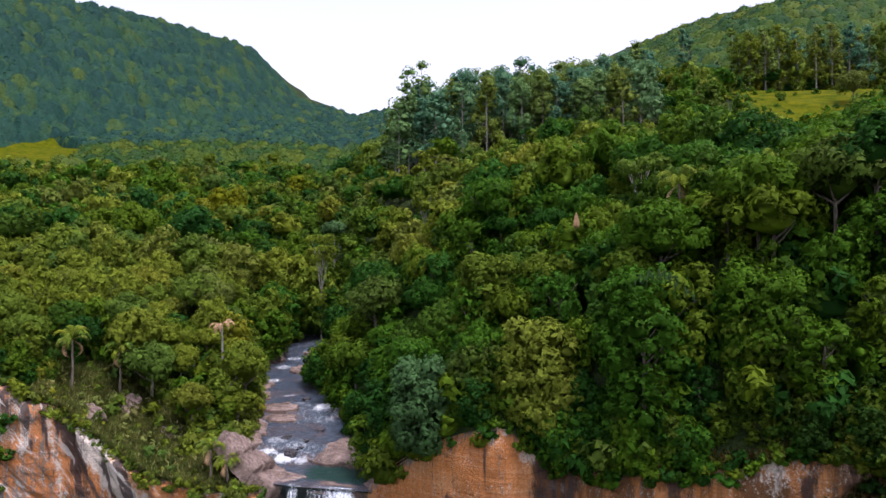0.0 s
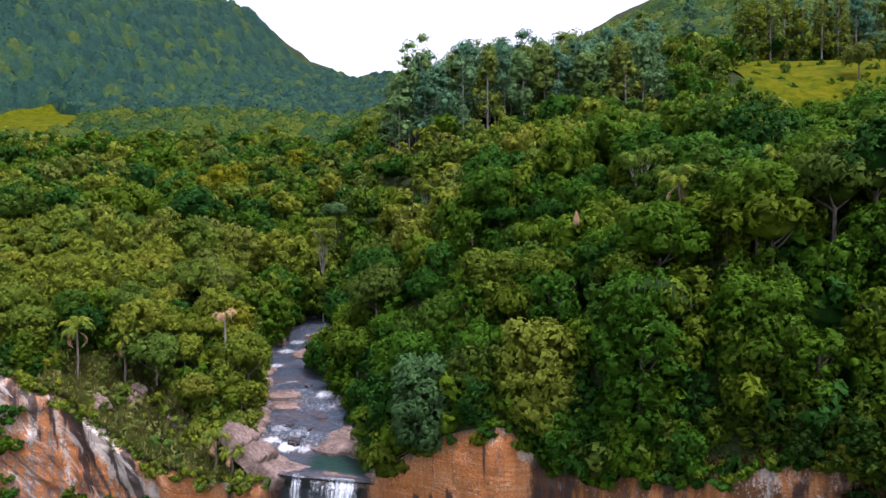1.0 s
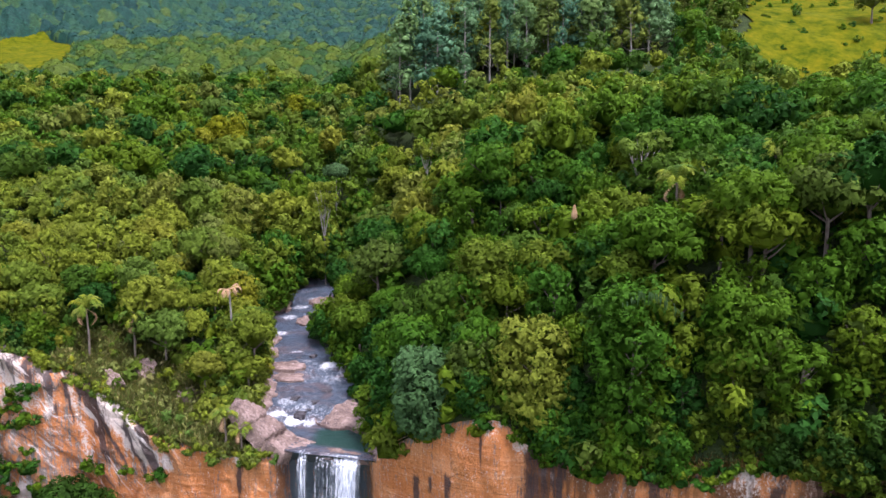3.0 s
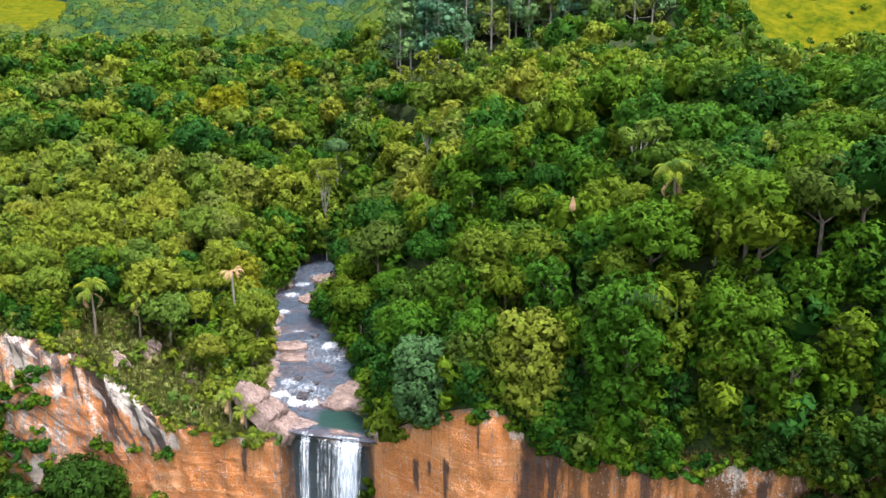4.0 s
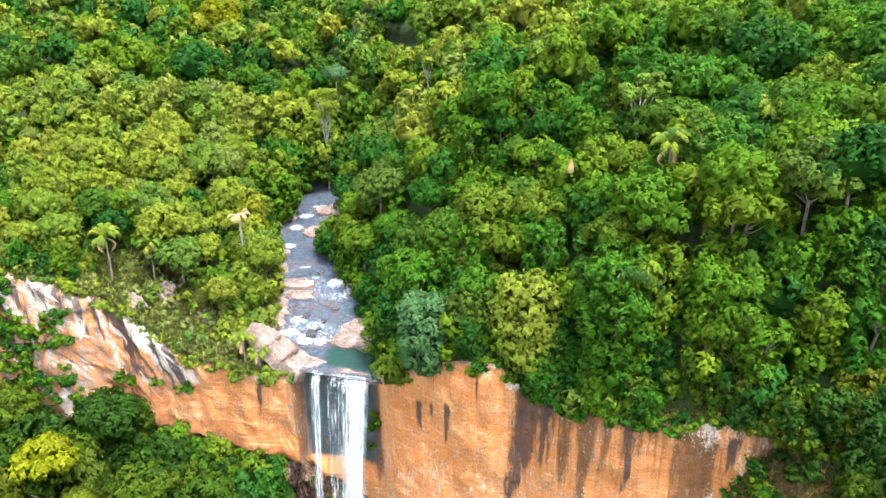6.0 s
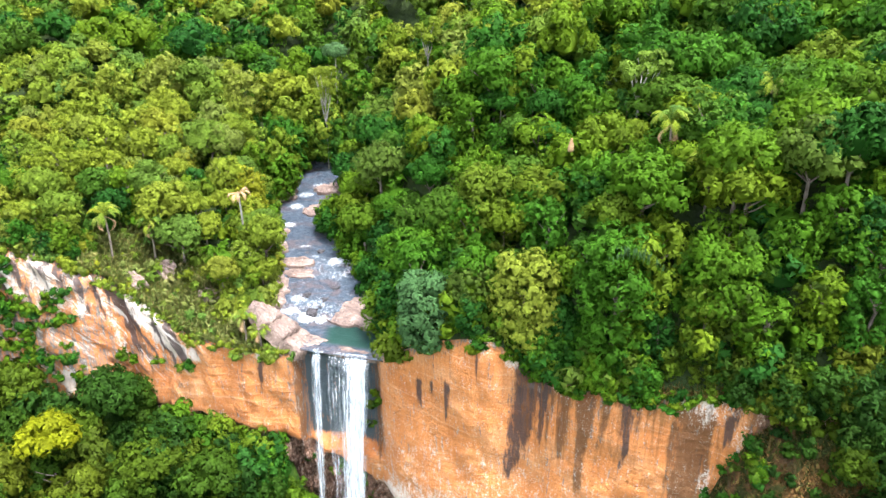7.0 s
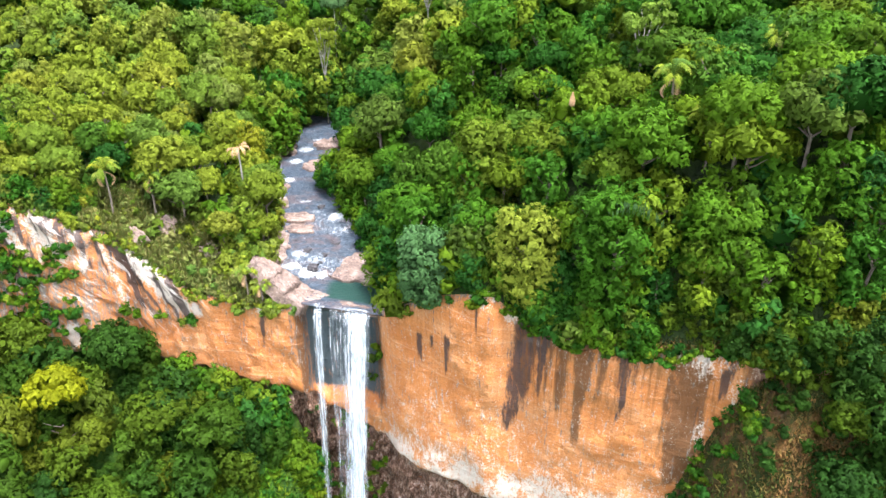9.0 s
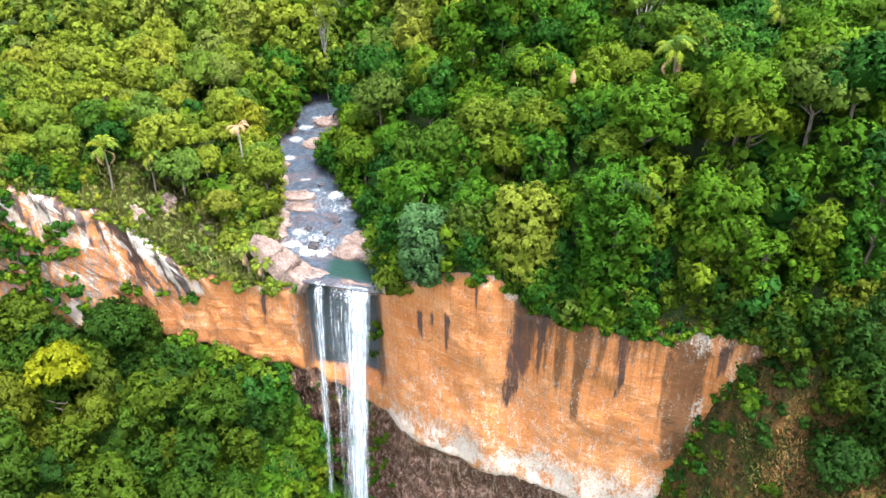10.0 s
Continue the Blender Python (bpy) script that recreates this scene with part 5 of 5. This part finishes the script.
def gum(x, y, height, broad, label, material=LEAF_EUC):
    """A tall gum tree: pale straight trunk, loose crown in clumps."""
    z = float(upper_z(x, y)) - 0.4
    ob = new("gum_tree", None)
    ob.location = (x, y, z)
    lean = rng.normal(size=2) * 0.25
    pts = [(lean[0] * t * t, lean[1] * t * t, height * t) for t in (0, 0.25, 0.5, 0.75, 0.97)]
    pieces = [tube(pts, [0.30, 0.25, 0.20, 0.14, 0.05], 7)]
    n = 26
    c, r = [], []
    for k in range(n):
        t = rng.uniform(0.16, 1.0)
        a = rng.uniform(0, 6.28)
        e = broad * (1.25 - t) * rng.uniform(0.5, 1.5)
        s = np.array([lean[0] * t * t, lean[1] * t * t, height * t * 0.95])
        tip = s + [np.cos(a) * e, np.sin(a) * e, rng.uniform(0.6, 1.8)]
        pieces.append(tube([s, tip], [0.08, 0.03], 4))
        c.append(tip)
        r.append(broad * rng.uniform(0.36, 0.72))
    v, q = join(pieces)
    part("trunk", fill(bpy.data.meshes.new("trunk"), v, [q], smooth_shade=True), PALE_BARK, ob)
    v, q, t, nn = leafy(rng, np.array(c), np.array(r), 1900, 0.50, 1)
    part("crown", fill(bpy.data.meshes.new("crown"), v, [q, t], normals=nn), material, ob)
    return tagged(ob, label, "gum tree", "stand of tall gum trees")


gx, gy = scatter(-16, 80, 211, 264, 6.2, gum_stand)
for x, y in zip(gx, gy):
    gum(x, y, rng.uniform(20, 27) - 0.05 * max(x, 0), rng.uniform(3.0, 4.4), "tall slender gum tree with pale trunk and airy blue-green crown")
for x, y in ((-9, 216), (-5, 219), (25, 226)):
    gum(x, y, 33 if x < 0 else 26, 3.4, "tallest gum tree with open crown standing above the others")
gx, gy = scatter(112, 210, 287, 312, 6.0, lambda x, y: x > 0.405 * y)
for x, y in zip(gx, gy):
    gum(x, y, rng.uniform(22, 28), rng.uniform(2.6, 3.4), "gum tree with bare pale trunk at the edge of the meadow", LEAF_OLIVE if rng.uniform() < 0.6 else LEAF_EUC)
gum(91, 268, 27, 1.6, "slim tall tree rising over the ridge")
gum(93.5, 270, 24, 1.5, "slim tall tree rising over the ridge")


def special(x, y, top, kind, size, material, label, bark, tall=None):
    """One tree of an unusual colour whose crown ends at height top."""
    z = float(upper_z(x, y)) - 0.4
    R, H, T = KINDS[kind]
    ob = new("tree", None)
    h = (top - z) / size
    ob.matrix_world = Matrix.Translation((x, y, z)) @ Matrix.Diagonal((size, size, size, 1))
    v, q = trunk_data(rng, max(h - H * 0.6, 1.5), 0.16, R)
    part("trunk", fill(bpy.data.meshes.new("trunk"), v, [q], smooth_shade=True), bark, ob)
    v, q, t, nn = crown_data(rng, R, H, 24, 4500, 0.34 / size) if T else full_data(rng, R * 1.25, h, 44, 8500, 0.38 / size)
    part("crown", fill(bpy.data.meshes.new("crown"), v + [0, 0, max(h - H * 0.95, 0.2) if T else 0], [q, t], normals=nn), material, ob)
    return tagged(ob, label, "tree")


special(-83, 162, 34.5, 2, 1.0, LEAF_YELLOW, "tree with a bright yellow crown in the green canopy", BARK)
special(-23, 159, 39.5, 3, 0.8, LEAF_GREY, "pale grey-leaved tree in the dark gully", PALE_BARK)
special(-2.6, 86.6, 19.0, 6, 1.2, LEAF_GREY, "grey-green tree with hanging lichen at the cliff edge", BARK)
special(-59, 203, 53, 8, 1.5, LEAF_YELLOW, "large yellow-green tree rising above the canopy", BARK)
special(-47, 240, 62, 9, 0.8, LEAF_YELLOW, "slim yellow tree at the edge of the far clearing", BARK)
special(10.6, 82.6, 24.0, 7, 1.35, LEAF_OLIVE, "tree with a light yellow-green crown at the cliff edge", BARK)
special(20.3, 76.5, 30.0, 8, 1.4, LEAF, "broad tree hung with grey moss on the slope", BARK)
special(133, 232, 93, 2, 1.7, LEAF_OLIVE, "round yellow-green tree standing in the meadow", BARK)
special(13.0, 232, 82, 5, 1.3, LEAF_YELLOW, "yellow-green tree in front of the gum trees", BARK)
special(31.6, 73.6, 29.0, 9, 1.2, LEAF, "full green tree on the slope above the cliff", BARK)
special(6.0, 95.0, 32.0, 10, 1.3, LEAF, "full yellow-green tree on the wooded slope", BARK)


def bare_tree(x, y, top, spread, label):
    """Pale forked limbs with few leaves."""
    z = float(upper_z(x, y)) - 0.3
    ob = new("bare_tree", None)
    ob.location = (x, y, z)
    h = top - z
    pieces = [tube([(0, 0, 0), (0.1, 0, h * 0.5), (0, 0.1, h * 0.7)], [0.16, 0.11, 0.08])]
    tips = []
    for k in range(9):
        a, e = k * 2.4 + rng.uniform(-0.3, 0.3), spread * rng.uniform(0.5, 1)
        s = np.array([0, 0, h * rng.uniform(0.45, 0.7)])
        m = s + [np.cos(a) * e * 0.45, np.sin(a) * e * 0.45, h * 0.14]
        t = s + [np.cos(a) * e, np.sin(a) * e, h * 0.34]
        pieces += [tube([s, m, t], [0.10, 0.07, 0.02], 5), tube([m, m + [np.cos(a + 0.7) * e * 0.4, np.sin(a + 0.7) * e * 0.4, h * 0.2]], [0.05, 0.015], 4)]
        tips.append(t)
    v, q = join(pieces)
    part("trunk", fill(bpy.data.meshes.new("trunk"), v, [q], smooth_shade=True), PALE_BARK, ob)
    v, q, t, nn = leafy(rng, np.array(tips), np.full(len(tips), 1.1), 1600, 0.42, 1)
    part("foliage", fill(bpy.data.meshes.new("foliage"), v, [q]), LEAF_OLIVE, ob)
    return tagged(ob, label, "tree")


bare_tree(27.6, 102.6, 43.5, 3.6, "half-bare tree with pale forked trunk and thin leaves")
bare_tree(-24, 148.5, 35.5, 2.6, "half-bare tree with pale limbs at the dark gully")
bare_tree(-3.0, 150.0, 44.5, 2.4, "half-bare tree with pale limbs in the canopy")

# a dry hanging leaf sheath and grey moss
nest = new("hanging_dead_fronds", None)
nest.location = (16.6, 91.6, 35.6)
for k in range(11):
    f = part("frond", FROND_DRY, DEAD, nest)
    f.matrix_local = Euler((0, radians(rng.uniform(80, 92)), k * 0.6)).to_matrix().to_4x4() @ Matrix.Diagonal((0.8, 0.45, 0.22, 1))
tagged(nest, "bundle of dry orange palm leaves hanging in the canopy", "dead fronds")

moss = new("hanging_moss", None)
moss.location = (20.3, 70.6, 27.4)
for k in range(60):
    x, y, ln = rng.normal() * 1.7, rng.uniform(0.2, 2.4), rng.uniform(0.3, 1.3)
    o = 0.7 - 0.14 * x * x + rng.uniform(-0.4, 0.4)
    v, q = tube([(x, y, o), (x + 0.05, y, o - ln * 0.5), (x, y + 0.05, o - ln)], [0.045, 0.05, 0.01], 4)
    part("strand", fill(bpy.data.meshes.new("strand"), v, [q]), LEAF_GREY, moss)
tagged(moss, "grey strands of moss hanging below a tree crown", "moss")

# the round yellow tree and its neighbours below the cliff
z = float(lower_z(-56.5, 86.0))
ob = new("tree", None)
ob.matrix_world = Matrix.Translation((-56.5, 86.0, z)) @ Matrix.Diagonal((1.45, 1.45, 1.45, 1))
v, q = trunk_data(rng, 6.0, 0.2, 2.6)
part("trunk", fill(bpy.data.meshes.new("trunk"), v, [q], smooth_shade=True), BARK, ob)
v, q, t, nn = near_crowns[1]
part("crown", fill(bpy.data.meshes.new("crown"), v + [0, 0, (-3.6 - z) / 1.45 - KINDS[1][1] * 0.9], [q, t], normals=nn), LEAF_YELLOW, ob)
tagged(ob, "round tree with a bright yellow-green crown below the cliff", "tree")


# ---- meadows on the hills ----
def meadow(inside, x0, x1, y0, y1, step, lift, label):
    xs, ys = np.arange(x0, x1, step), np.arange(y0, y1, step)
    X, Y = np.meshgrid(xs, ys)
    Z = upper_z(X, Y) + lift
    ok = inside(X[:-1, :-1] + step / 2, Y[:-1, :-1] + step / 2)
    i, j = np.nonzero(ok)
    a = i * len(xs) + j
    faces = np.stack([a, a + 1, a + len(xs) + 1, a + len(xs)], 1)
    used, back = np.unique(faces, return_inverse=True)
    me = fill(bpy.data.meshes.new("meadow"), np.stack([X, Y, Z], -1).reshape(-1, 3)[used], [back.reshape(-1, 4)], smooth_shade=True)
    return tagged(part("meadow", me, GRASS), label, "meadow", kind="structure")


meadow(meadow_right, 84, 204, 205, 290, 2.0, 0.5, "sunny yellow-green meadow on the hillside below gum trees")
meadow(meadow_left, -292, -170, 320, 492, 4.0, 1.2, "yellow-green pasture among the woods of the far hill")

mx, my = scatter(95, 190, 196, 284, 7.0, lambda x, y: meadow_right(x, y) & (rng.uniform(size=x.shape) < 0.45))
forest("meadow_bushes", mx, my, upper_z(mx, my), under_crowns, 0.6, "round bushes dotted over the hillside meadow", LEAF, 0.1, "bushes")
